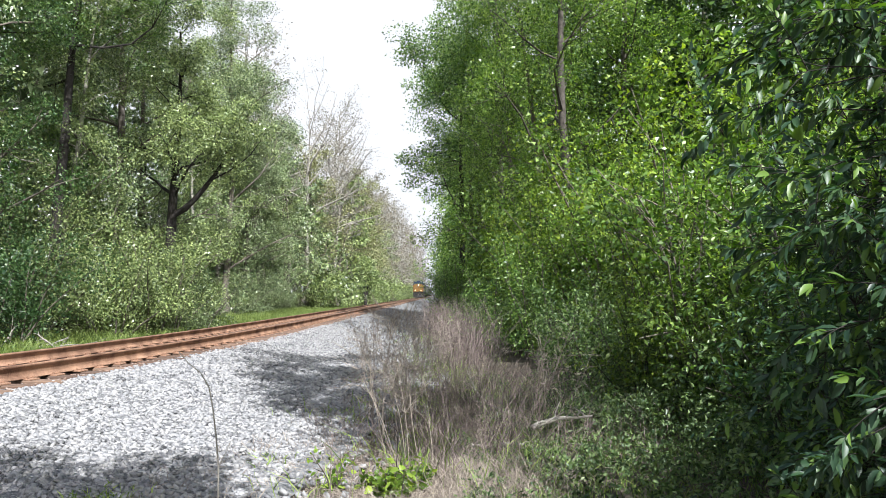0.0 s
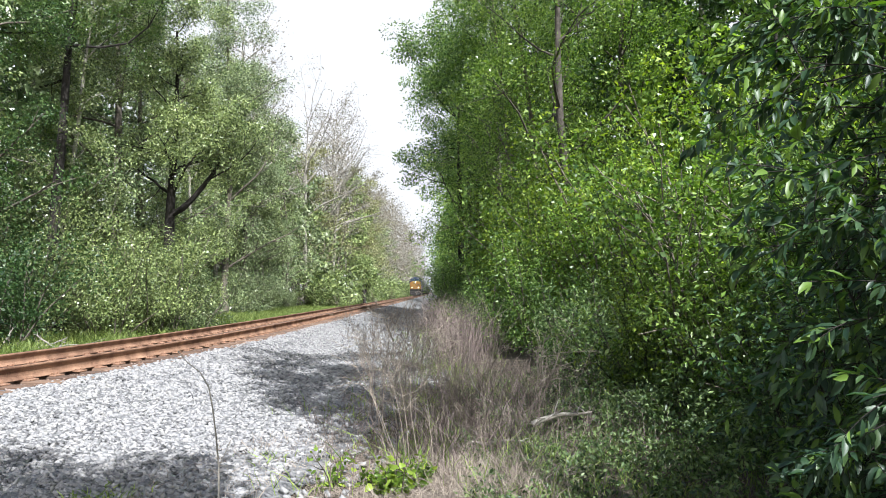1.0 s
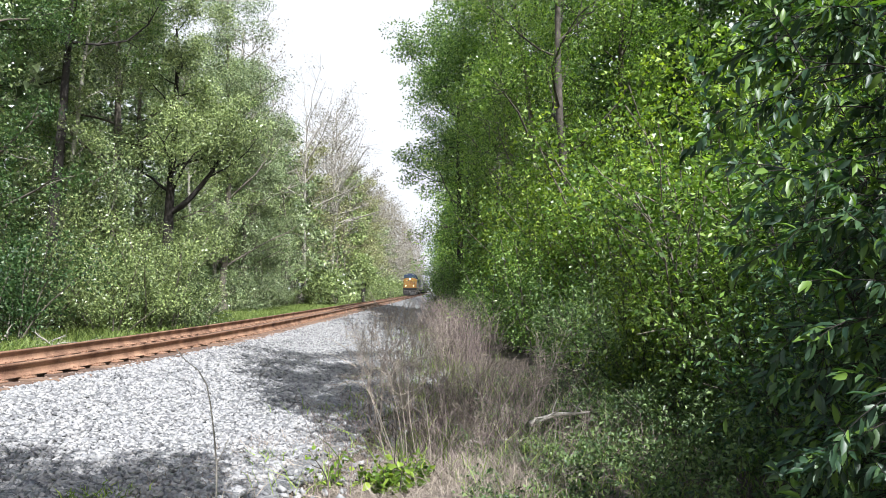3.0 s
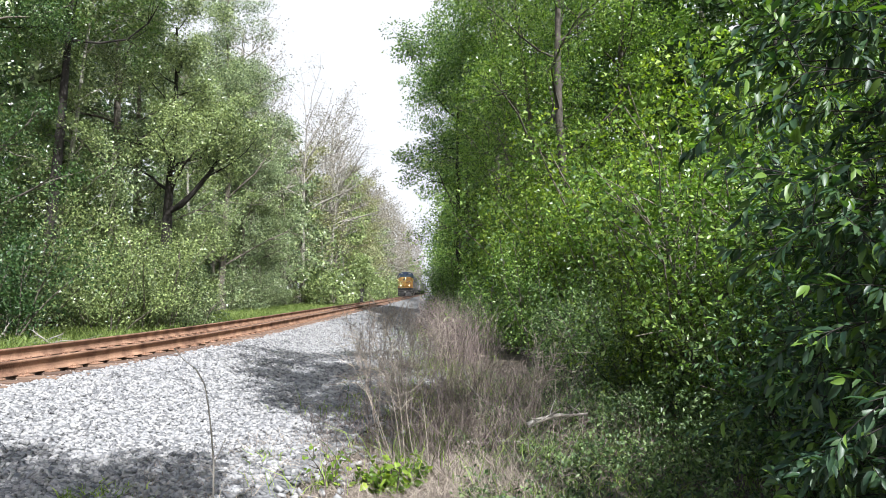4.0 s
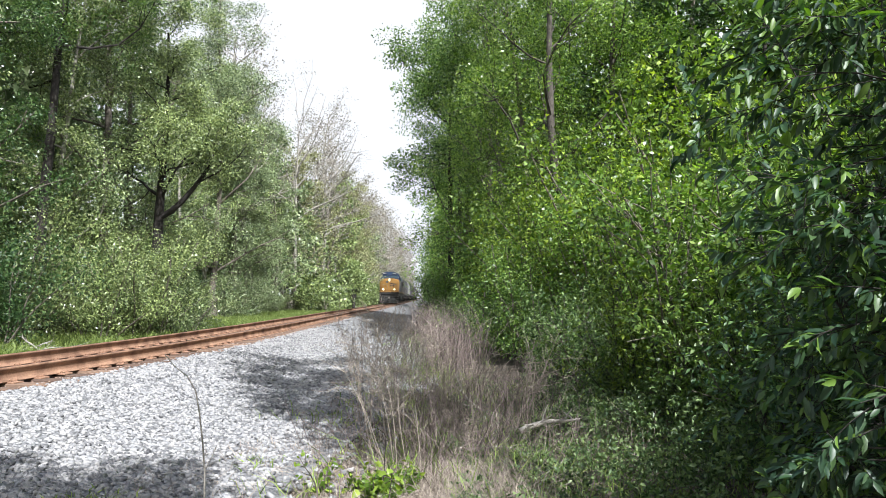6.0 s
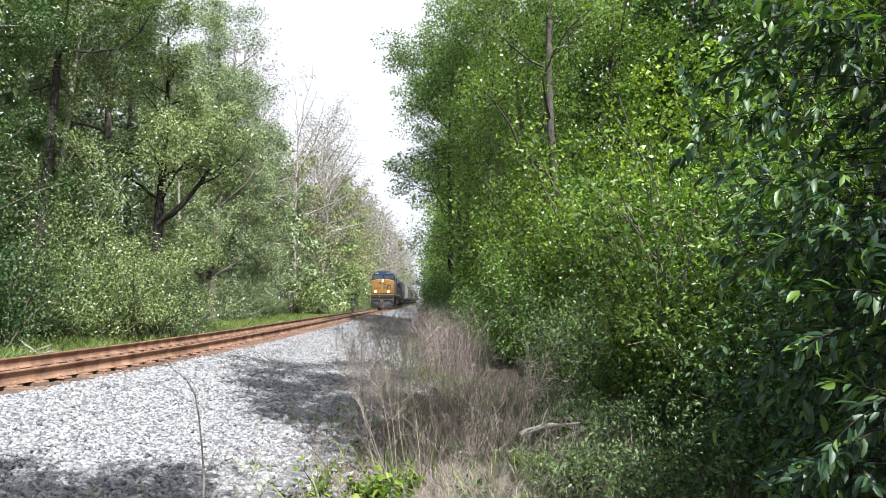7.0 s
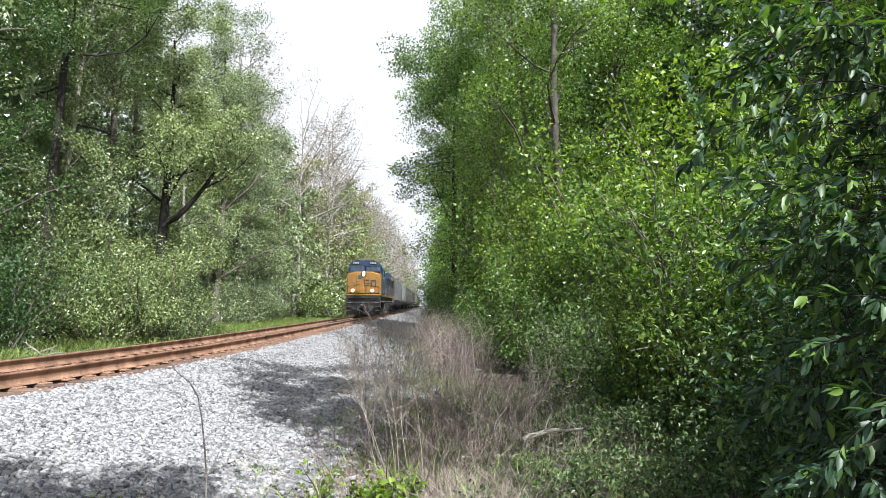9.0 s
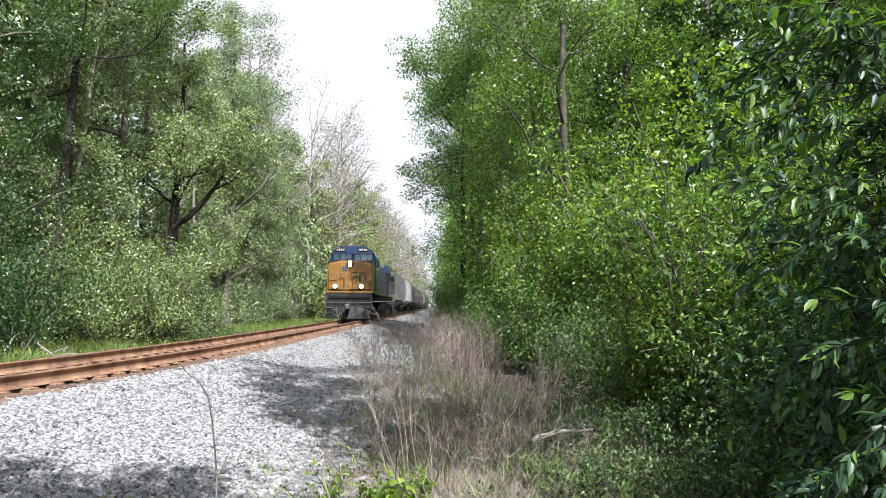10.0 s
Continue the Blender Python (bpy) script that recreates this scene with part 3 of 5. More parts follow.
    for s in (-1, 1):
        for k in range(13):
            part("hood_door", solid(lambda b: boxed(b, s * 0.94, s * 0.975, 5.0 + k * 1.0, 5.85 + k * 1.0, 1.95, 3.7, 0.01)), M_BLUE, hood)
        part("blower_duct", solid(lambda b: prism(b, [(s * 0.95, 2.6), (s * 1.35, 3.0), (s * 1.35, 3.9), (s * 0.95, 4.1)], 4.5, 7.6)), M_BLUE, hood)
        part("lettering_bar", solid(lambda b: [boxed(b, s * 0.977, s * 0.985, y0, y0 + 0.7, 2.3, 3.3) for y0 in (9.0, 10.2, 11.4)]), M_YELLOW, hood)
        part("radiator_wing", solid(lambda b: boxed(b, s * 0.9, s * 1.25, 16.5, 20.8, 3.6, 4.3, 0.04)), M_BLUE, hood)
        part("walkway", solid(lambda b: boxed(b, s * 0.9, s * 1.53, 4.3, 21.9, 1.5, 1.62, 0.02)), M_BLACK, ob)
        part("side_stripe", solid(lambda b: boxed(b, s * 1.532, s * 1.545, 0.3, 21.9, 1.5, 1.62)), M_YELLOW, ob)
        bm = bmesh.new()
        for k in range(15):
            rod(bm, (s * 1.5, 4.6 + k * 1.2, 1.6), (s * 1.5, 4.6 + k * 1.2, 2.65), 0.018, 5)
        rod(bm, (s * 1.5, 4.5, 2.65), (s * 1.5, 21.6, 2.65), 0.022, 6)
        part("side_handrail", bm, M_STEEL, ob)
    part("exhaust_stack", solid(lambda b: boxed(b, -0.3, 0.3, 9.0, 10.2, 4.3, 4.65, 0.05)), M_BLACK, hood)
    part("dynamic_brake_fan", solid(lambda b: [rod(b, (0, y0, 4.3), (0, y0, 4.5), 0.65, 20) for y0 in (12.5, 14.2)]), M_BLACK, hood)
    part("horn", solid(lambda b: [rod(b, (x, 3.2, 4.78), (x, 2.7, 4.8), 0.03, 8, 0.1) for x in (-0.2, 0, 0.2)]), M_STEEL, ob)
    part("underframe", solid(lambda b: boxed(b, -1.35, 1.35, 0.3, 22.0, 1.2, 1.5, 0.03)), M_BLACK, ob)
    part("fuel_tank", solid(lambda b: prism(b, [(-1.45, 1.2), (-1.45, 0.6), (-1.1, 0.3), (1.1, 0.3), (1.45, 0.6), (1.45, 1.2)], 8.2, 14.2)), M_BLACK, ob)
    for p in ob.children:  # the deck and all above it
        if p.name.split(".")[0] not in ("pilot", "fuel_tank"):
            p.location.z += 0.22
    bogie(ob, 4.2, (-1.9, 0, 1.9), 0.53, 2.5)
    bogie(ob, 18.2, (-1.9, 0, 1.9), 0.53, 2.5)
    return ob


def hopper(paint, label):
    """A covered hopper car; its near end at y = 0."""
    ob = thing("hopper_car", pose(0, 0, 0), label, "hopper car", "covered hopper cars")
    L = 17.6
    side = [(-1.35, 1.35), (1.35, 1.35), (1.57, 1.75), (1.6, 2.6), (1.58, 3.6), (1.4, 4.25), (0.9, 4.5), (-0.9, 4.5), (-1.4, 4.25), (-1.58, 3.6), (-1.6, 2.6), (-1.57, 1.75)]
    body = bmesh.new()
    prism(body, side, 1.5, L - 1.5)
    body = part("body", body, paint, ob)
    for k in range(14):
        y0 = 1.6 + k * (L - 3.2) / 13
        for s in (-1, 1):
            part("rib", solid(lambda b: prism(b, [(s * (x + 0.16), z) for x, z in ((1.57, 1.6), (1.6, 2.6), (1.58, 3.6), (1.42, 4.2))] + [(s * (x - 0.02), z) for x, z in ((1.42, 4.2), (1.58, 3.6), (1.6, 2.6), (1.57, 1.6))], y0 - 0.08, y0 + 0.08)), paint, body)
    for e in (0, 1):
        flip = pose(0, L, 0, 0, 0, 180) if e else pose(0, 0, 0)
        part("end_sheet", solid(lambda b: boxed(b, -1.45, 1.45, 0, 0.08, 0, 2.2, 0, flip @ pose(0, 1.55, 2.0, 28))), paint, ob)
        part("ladder", solid(lambda b: [rod(b, flip @ Vector((x, 0.5, 1.2)), flip @ Vector((x, 0.5, 4.4)), 0.03, 5) for x in (0.95, 1.4)] + [rod(b, flip @ Vector((0.95, 0.5, 1.4 + q * 0.35)), flip @ Vector((1.4, 0.5, 1.4 + q * 0.35)), 0.02, 5) for q in range(9)]), M_STEEL, ob)
        part("end_platform", solid(lambda b: boxed(b, -1.5, 1.5, 0.1, 1.9, 1.1, 1.22, 0.02, flip)), M_BLACK, ob)
        part("coupler", solid(lambda b: boxed(b, -0.15, 0.15, -0.35, 0.5, 0.8, 1.05, 0.04, flip)), M_BLACK, ob)
    for y0 in (3.6, 7.1, 10.6, 14.1):
        part("discharge_chute", solid(lambda b: bmesh.ops.create_cone(b, cap_ends=True, segments=4, radius1=0.5, radius2=1.8, depth=0.9, matrix=pose(0, y0 - 0.1, 0.92, 0, 0, 45))), paint, ob)
        part("roof_hatch", solid(lambda b: boxed(b, -0.45, 0.45, y0 - 1.2, y0 + 1.2, 4.48, 4.62, 0.03)), paint, ob)
    part("running_board", solid(lambda b: [boxed(b, s * 0.55, s * 0.95, 0.6, L - 0.6, 4.6, 4.65, 0.01) for s in (-1, 1)]), M_STEEL, ob)
    part("side_sill", solid(lambda b: [boxed(b, s * 1.45, s * 1.56, 0.2, L - 0.2, 1.22, 1.42, 0.02) for s in (-1, 1)]), M_BLACK, ob)
    bogie(ob, 2.0, (-0.88, 0.88), 0.46, 1.2)
    bogie(ob, L - 2.0, (-0.88, 0.88), 0.46, 1.2)
    return ob


loco = locomotive()
cars = []
KINDS = [hopper(M_HOP, "grey covered hopper car with ribbed sides"), hopper(M_HOPW, "pale grey covered hopper car with ribbed sides"), hopper(M_HOPB, "rust-brown covered hopper car with ribbed sides")]
first_wheels = list(WHEELS)
for k in (0, 1, 0, 0, 2, 0, 1, 2, 0, 0, 2, 1):
    if KINDS[k] not in cars:
        cars.append(KINDS[k])
    else:
        cars.append(copy_thing(KINDS[k], pose(0, 0, 0)))


# ---- plants ----
def grow(H, spread, rng, r0=0.2, low=0.2, limbs=18, subs=6, lean=(0, 0), up=0.5, twist=0.1, top=0.55, fork=None, fine=True, stout=1.0):
    """The wood of a tree and the ends of its twigs: tubes, places."""
    pieces, tips = [], []
    trunk = bend((0, 0, -0.3), (lean[0], lean[1], 1), H * 0.92, 10, rng, twist * 0.5, 0.12)
    rad = r0 * (1 - np.linspace(0, 1, 11) ** 0.8 * 0.88)
    rad[0] *= 1.35
    pieces.append(tube(trunk, rad, 8))
    arcs = [(trunk, rad, limbs)]
    if fork:
        h, way, ln = fork
        k = max(1, int(round(h / H * 10)))
        f = bend(trunk[k], way, ln, 8, rng, 0.14, 0.16)
        fr = rad[k] * 0.75 * (1 - np.linspace(0, 1, 9) * 0.8)
        pieces.append(tube(f, fr, 7))
        arcs.append((f, fr, limbs // 2))
    for line, rr, cnt in arcs:
        for q in range(cnt):
            t = low + (1 - low) * ((q + rng.uniform(0, 0.9)) / cnt)
            i = min(int(t * (len(line) - 1)), len(line) - 2)
            p = line[i] + (line[i + 1] - line[i]) * (t * (len(line) - 1) - i)
            an = q * 2.4 + rng.uniform(-0.5, 0.5)
            ln = spread * rng.uniform(0.7, 1.15) * (1 - top * max(0, t - 0.35) / 0.65)
            w = unit(np.array([math.cos(an), math.sin(an), up + rng.uniform(-0.2, 0.35)]))
            br = bend(p, w, ln, 5, rng, 0.2, 0.03)
            lr = max(0.012, rr[i] * 0.42) * stout
            pieces.append(tube(br, lr * (1 - np.linspace(0, 1, 6) * 0.8), 5))
            for s in range(subs):
                u = rng.uniform(0.25, 1)
                j = min(int(u * 5), 4)
                w2 = unit((br[j + 1] - br[j]) / ln * 3 + rng.normal(0, 0.6, 3))
                l2 = ln * rng.uniform(0.2, 0.42)
                tw = bend(br[j], w2, l2, 3, rng, 0.2, -0.02)
                if fine:
                    pieces.append(tube(tw[[0, 1, 3]], lr * 0.35 * np.array([1, 0.75, 0.3]), 3))
                tips += [tw[-1], tw[2]]
            tips.append(br[-1])
    tips.append(trunk[-1])
    return pieces, np.array(tips)


def tree_kind(name, seed, H, spread, leaf, per_tip, clump, leaf_mat, bark, label, slim=0.58, **kw):
    """One tree, trunk and crown, kept at the origin of its plan until copied or placed."""
    r = np.random.default_rng(seed)
    pieces, tips = grow(H, spread, r, **kw)
    ob = thing(name, pose(0, 0, 0), label, "tree" if name != "shrub" else "shrub")
    part("trunk", mesh_np("trunk", *joined(pieces), bark, True), bark, ob)
    if per_tip:
        part("crown", mesh_np("crown", *leaf_cloud(tips, clump * r.uniform(0.6, 1.25, len(tips)), per_tip, r, leaf, slim, small=True), leaf_mat), leaf_mat, ob)
    return ob


def shrub_kind(seed, H, W, leaf, stems, per_tip, clump, leaf_mat, bark, label, slim=0.5, rich=False, name="shrub", fine=True, small=False):
    """A many-stemmed shrub."""
    r = np.random.default_rng(seed)
    pieces, tips = [], []
    for q in range(stems):
        an = q * 2.4 + r.uniform(-0.4, 0.4)
        out = r.uniform(0.05, 0.75)
        ln = H * r.uniform(0.55, 1.0) * math.sqrt(1 + (out * W / H) ** 2)
        st = bend((0.15 * W * math.cos(an) * r.uniform(0, 1), 0.15 * W * math.sin(an), -0.15), unit(np.array([math.cos(an) * out * W / H, math.sin(an) * out * W / H, 1])), ln, 6, r, 0.12)
        pieces.append(tube(st, 0.0065 * H * (1 - np.linspace(0, 1, 7) * 0.8) + 0.003, 5))
        for s in range(7):
            j = r.integers(1, 6)
            tw = bend(st[j], unit(st[j + 1] - st[j] + r.normal(0, 0.6 * ln / 6, 3)), ln * r.uniform(0.15, 0.35), 3, r, 0.25)
            if fine:
                pieces.append(tube(tw[[0, 1, 3]], 0.004 * H * np.array([1, 0.75, 0.3]) + 0.002, 3))
            tips += [tw[-1], tw[1]]
        tips.append(st[-1])
    tips = np.array(tips)
    tips[:, 2] = np.maximum(tips[:, 2], clump * 0.4)
    ob = thing(name, pose(0, 0, 0), label, "shrub")
    part("branchwork", mesh_np("branchwork", *joined(pieces), bark, True), bark, ob)
    part("foliage", mesh_np("foliage", *leaf_cloud(tips, clump * r.uniform(0.6, 1.3, len(tips)), per_tip, r, leaf, slim, rich, small=small), leaf_mat), leaf_mat, ob)
    return ob


def plant(ob, x, y, turn, size=1.0, first=False, tilt=(0, 0), group="", z=None):
    """Put a plant on the ground: the first time itself, then copies."""
    m = pose(x, y, float(ground_z(x, y)) if z is None else z, tilt[0], tilt[1], turn) @ Matrix.Diagonal((size, size, size, 1))
    if first:
        ob.matrix_basis = m
        out = ob
    else:
        out = copy_thing(ob, m)
        out.matrix_basis = m
    return tagged(out, group=group)


def stand(kinds, places, group, rnd, lo=0.85, hi=1.15):
    """Copies of several kinds at places (x, y, kind[, size])."""
    used = set()
    for x, y, k, *s in places:
        plant(kinds[k], x, y, rnd.uniform(0, 360), s[0] if s else rnd.uniform(lo, hi), k not in used, (rnd.uniform(-3, 3), rnd.uniform(-3, 3)), group)
        used.add(k)
    for k in set(kinds) - used:  # a kind for which no place was drawn
        for o in (*kinds[k].children_recursive, kinds[k]):
            bpy.data.objects.remove(o)


rnd = random.Random(11)
# far side of the track: tall edge of the wood
LT = {
    "a": tree_kind("tree", 21, 20, 4.6, 0.095, 165, 0.7, M_LEAF_L, M_BARK, "tall grey-green broadleaf tree at the wood's edge", r0=0.22, limbs=20, subs=6, low=0.12),
    "b": tree_kind("tree", 22, 17, 4.0, 0.09, 155, 0.65, M_LEAF_O, M_BARKPALE, "olive-green tree in fresh spring leaf", r0=0.16, limbs=19, subs=6, low=0.15),
    "d": tree_kind("tree", 24, 12, 3.4, 0.085, 140, 0.6, M_LEAF_O, M_BARK, "slender young olive-green tree", r0=0.11, limbs=16, subs=6, low=0.08),
    "c": tree_kind("tree", 23, 20, 4.4, 0.09, 165, 0.7, M_LEAF_D, M_BARK, "tall tree at the wood's edge, leaves toned dark for shade", r0=0.22, limbs=20, subs=6, low=0.1),
    "e": tree_kind("tree", 25, 20, 4.8, 0.36, 15, 0.95, M_LEAF_L, M_BARK, "grey-green tree deeper in the wood", r0=0.2, limbs=18, subs=5, low=0.08, fine=False),
    "f": tree_kind("tree", 26, 22, 4.4, 0.36, 15, 0.95, M_LEAF_D, M_BARK, "tall dark green tree deeper in the wood", r0=0.24, limbs=18, subs=5, low=0.1, fine=False),
    "g": tree_kind("tree", 27, 18, 4.6, 0.36, 15, 0.9, M_LEAF_O, M_BARK, "olive-green tree along the far track", r0=0.2, limbs=18, subs=5, low=0.05, fine=False),
    "h": tree_kind("tree", 28, 24, 5.6, 0.16, 4, 0.8, M_LEAF_B, M_BARKPALE, "tall thin-leaved tree with pale bare twigs", r0=0.24, limbs=26, subs=11, low=0.35, up=0.5, top=0.3, stout=2.2),
    "u": tree_kind("tree", 30, 20, 7.5, 0.15, 2, 0.6, M_LEAF_B, M_BARKPALE, "leafless pale tree with long rising limbs", r0=0.2, limbs=18, subs=9, low=0.42, up=0.95, top=0.25, stout=2.2, lean=(0.1, 0)),
    "v": tree_kind("tree", 36, 24, 5.6, 0.3, 3, 0.9, M_LEAF_B, M_BARKPALE, "distant bare tree with a haze of pale twigs", r0=0.26, limbs=36, subs=13, low=0.12, up=0.7, top=0.35, stout=3.0),
    "o": tree_kind("tree", 37, 19, 5.2, 0.09, 170, 0.65, M_LEAF_M, M_BARKDARK, "tall dark green tree with boughs high over the track", r0=0.24, limbs=18, subs=7, low=0.5, up=0.15, top=0.25),
    "t": tree_kind("tree", 29, 17, 4.8, 0.2, 36, 0.85, M_LEAF_T, M_BARK, "broad tree with pale olive young leaves", r0=0.22, limbs=20, subs=6, low=0.25),
}
places = [(-12.4, 22.5, "o", 1.0), (-13.2, 47.5, "a", 0.98), (-13.4, 51, "h", 0.98), (-12.6, 57, "a", 0.84), (-12.3, 64, "u", 1.0), (-12.6, 69, "t", 1.0), (-11.9, 76, "u", 0.98),
          (-11.8, 90, "t", 1.06), (-11.4, 104, "t", 1.1), (-12.4, 118, "v", 0.95), (-12.2, 134, "v", 0.95), (-12.0, 150, "v", 1.0), (-12.4, 168, "v", 1.05), (-12.6, 190, "v", 1.1), (-13, 220, "v", 1.15), (-13.6, 262, "v", 1.2), (-12.6, 300, "v", 1.3), (-13.2, 350, "v", 1.4), (-13.6, 400, "v", 1.5),
          (-13.6, 84, "h", 1.1), (-14.6, 92, "h", 0.95), (-16.5, 56, "h", 0.98), (-15.0, 60, "h", 0.85), (-12.2, 98, "t", 1.0), (-13.5, 122, "h", 0.95), (-14, 150, "h", 1.0),
          (-13, 185, "h", 1.0), (-12.5, 112, "t", 1.0), (-15, 175, "t", 1.1), (-12.8, 41, "a", 1.12), (-17.5, 62, "h", 0.9), (-13.2, 78, "h", 1.0), (-12.2, 74, "h", 0.85), (-12.8, 90, "h", 0.95)]
y = 9.0
while y < 56:
    # the nearest trees get dark leaves that stand in for shade
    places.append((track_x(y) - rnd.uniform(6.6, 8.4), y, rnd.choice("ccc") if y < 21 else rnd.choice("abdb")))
    y += rnd.uniform(4.0, 5.4)
while y < 420:
    k = rnd.choice("egge")
    places.append((track_x(y) - rnd.uniform(6.0, 7.6), y, k, {"e": 0.66, "g": 0.74}[k] * rnd.uniform(0.9, 1.1) * (1.18 if y < 110 else 1.3)))
    y += rnd.uniform(5, 7) if y < 150 else rnd.uniform(12, 16)
y = 10.0
while y < 150:
    places.append((track_x(y) - rnd.uniform(10.5, 13.5), y, rnd.choice("effe"), rnd.uniform(0.9, 1.1) if y < 46 else rnd.uniform(0.72, 0.9)))
    y += rnd.uniform(4.0, 6.0)
y = 16.0
while y < 120:
    places.append((track_x(y) - rnd.uniform(15.5, 19), y, rnd.choice("ff"), rnd.uniform(0.95, 1.15) if y < 60 else rnd.uniform(0.7, 0.85)))
    if y < 60:
        places.append((track_x(y) - rnd.uniform(20, 26), y + 2, "f", rnd.uniform(1.0, 1.2)))
    y += rnd.uniform(4.5, 5.5) if y < 60 else rnd.uniform(9.0, 12.0)
stand(LT, places, "trees beyond the track", rnd)

forked = tree_kind("tree", 61, 13, 3.2, 0.09, 130, 0.6, M_LEAF_O, M_BARKDARK, "forked tree with a bare dark trunk", r0=0.3, limbs=14, subs=6, low=0.42, twist=0.05,
                   fork=(5.3, unit(np.array([0.95, 0.1, 0.5])), 4.6))
plant(forked, -10.45, 27, 0, 1.0, True, group="trees beyond the track")
twin = tree_kind("tree", 62, 8, 2.6, 0.24, 34, 0.6, M_LEAF_O, M_BARKDARK, "small dark-trunked tree close to the track", r0=0.3, limbs=12, subs=5, low=0.55, fork=(1.2, unit(np.array([0.4, 0.1, 0.9])), 4))
plant(twin, -9.4, 85, 0, 0.8, True, group="trees beyond the track")

LS = {
    "a": shrub_kind(31, 3.2, 3.0, 0.062, 12, 75, 0.45, M_LEAF_O, M_BARK, "rounded olive-green shrub at the foot of the wood", small=True, slim=0.6, fine=False),
    "b": shrub_kind(32, 2.6, 2.6, 0.068, 12, 66, 0.42, M_LEAF_L, M_BARK, "dense grey-green shrub at the foot of the wood", small=True, slim=0.6, fine=False),
    "k": shrub_kind(35, 3.0, 2.6, 0.065, 12, 68, 0.42, M_LEAF_K, M_BARK, "dense shrub at the foot of the wood, leaves toned dark for shade", small=True, slim=0.6, fine=False),
    "c": shrub_kind(33, 5.4, 3.0, 0.09, 12, 76, 0.6, M_LEAF_O, M_BARK, "light yellow-green sapling thicket", small=True, slim=0.6, fine=False),
    "e": shrub_kind(34, 4.5, 4.0, 0.27, 12, 15, 0.7, M_LEAF_O, M_BARK, "olive-green thicket along the far track", small=True, slim=0.6, fine=False),
}
places = [(-9.7, 23.8, "a", 1.3), (-10.9, 22.6, "a", 1.15), (-9.3, 25.6, "b", 1.25), (-10.3, 25.2, "a", 1.4)]
y = 8.0
while y < 62:
    back = 0.0 if y < 20 else 2.0 if y > 27 else 0.9
    # so do the nearest shrubs; a few more are mixed in behind
    if not 22 < y < 26:
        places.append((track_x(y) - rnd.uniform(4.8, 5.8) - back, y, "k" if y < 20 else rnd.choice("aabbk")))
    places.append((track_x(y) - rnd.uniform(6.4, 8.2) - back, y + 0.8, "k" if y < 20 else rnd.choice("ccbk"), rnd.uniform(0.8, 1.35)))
    y += rnd.uniform(2.2, 3.0)
while y < 260:
    places.append((track_x(y) - rnd.uniform(4.4, 5.6), y, "e"))
    y += rnd.uniform(3.2, 4.6) if y < 140 else rnd.uniform(6, 9)
stand(LS, places, "shrubs beyond the track", rnd, 0.55, 1.35)

# near side: wood that leans over the verge
RT = {
    "a": tree_kind("tree", 41, 18, 4.2, 0.09, 115, 0.7, M_LEAF_R, M_BARK, "tall fresh green tree leaning over the verge", r0=0.17, limbs=22, subs=6, low=0.12),
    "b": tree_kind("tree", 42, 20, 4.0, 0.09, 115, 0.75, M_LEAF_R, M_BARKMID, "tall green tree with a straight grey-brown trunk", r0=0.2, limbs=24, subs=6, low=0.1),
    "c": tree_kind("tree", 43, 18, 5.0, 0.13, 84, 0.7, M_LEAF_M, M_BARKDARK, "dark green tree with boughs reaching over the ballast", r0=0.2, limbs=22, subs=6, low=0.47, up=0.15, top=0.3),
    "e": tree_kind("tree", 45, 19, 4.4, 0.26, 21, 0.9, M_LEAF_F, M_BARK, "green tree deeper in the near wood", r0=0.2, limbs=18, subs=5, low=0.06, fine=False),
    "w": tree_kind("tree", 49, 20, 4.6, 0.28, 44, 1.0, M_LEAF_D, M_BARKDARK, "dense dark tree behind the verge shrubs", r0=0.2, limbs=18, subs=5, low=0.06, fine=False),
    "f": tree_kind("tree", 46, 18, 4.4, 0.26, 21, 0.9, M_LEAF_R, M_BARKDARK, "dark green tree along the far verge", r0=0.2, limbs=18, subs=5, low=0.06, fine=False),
}
places = [(4.4, 21, "b", 1.0), (4.9, 22.5, "b", 0.95), (3.7, 26, "a", 1.0), (3.2, 31, "a", 1.05), (1.1, 38, "c", 1.1), (1.8, 43, "c", 1.12), (2.4, 48, "c", 1.15), (8.5, 33, "w", 1.0), (7.5, 39, "w", 1.0), (11.5, 30, "w", 1.0), (7.5, 46, "w", 1.0), (12, 37, "w", 1.0), (14.5, 26, "w", 1.0), (17, 22, "w", 1.0), (18, 30, "w", 1.1),
          # the tree at 4.9, -1.5 is unseen, added to shade the near evergreen
          (4.9, -1.5, "w", 0.52), (9.5, 52, "w", 1.2), (5.5, 57, "w", 1.15), (3.0, 34.5, "b", 1.1),
          (9.0, 13.5, "a", 0.7), (8.5, 9.5, "a", 0.62), (7.6, 11.0, "f", 0.55), (10.5, 8.0, "f", 0.7), (6.8, 14.0, "f", 0.6), (11.5, 12.0, "f", 0.8), (7.6, 21.5, "w", 0.6), (9.4, 18.5, "w", 0.62), (6.8, 25, "w", 0.6), (11, 16.5, "w", 0.62), (12.5, 21, "w", 0.7), (9.5, 26, "w", 0.7), (13.5, 15.5, "w", 0.7), (8.2, 14.5, "w", 0.5)]
y = 42.0
while y < 420:
    places.append((track_x(y) + rnd.uniform(9.6, 10.8), y, rnd.choice("eeef"), rnd.uniform(0.85, 1.15) if y < 86 else rnd.uniform(1.35, 1.5)))
    y += rnd.uniform(5, 7) if y < 110 else rnd.uniform(12, 16)
y = 12.0
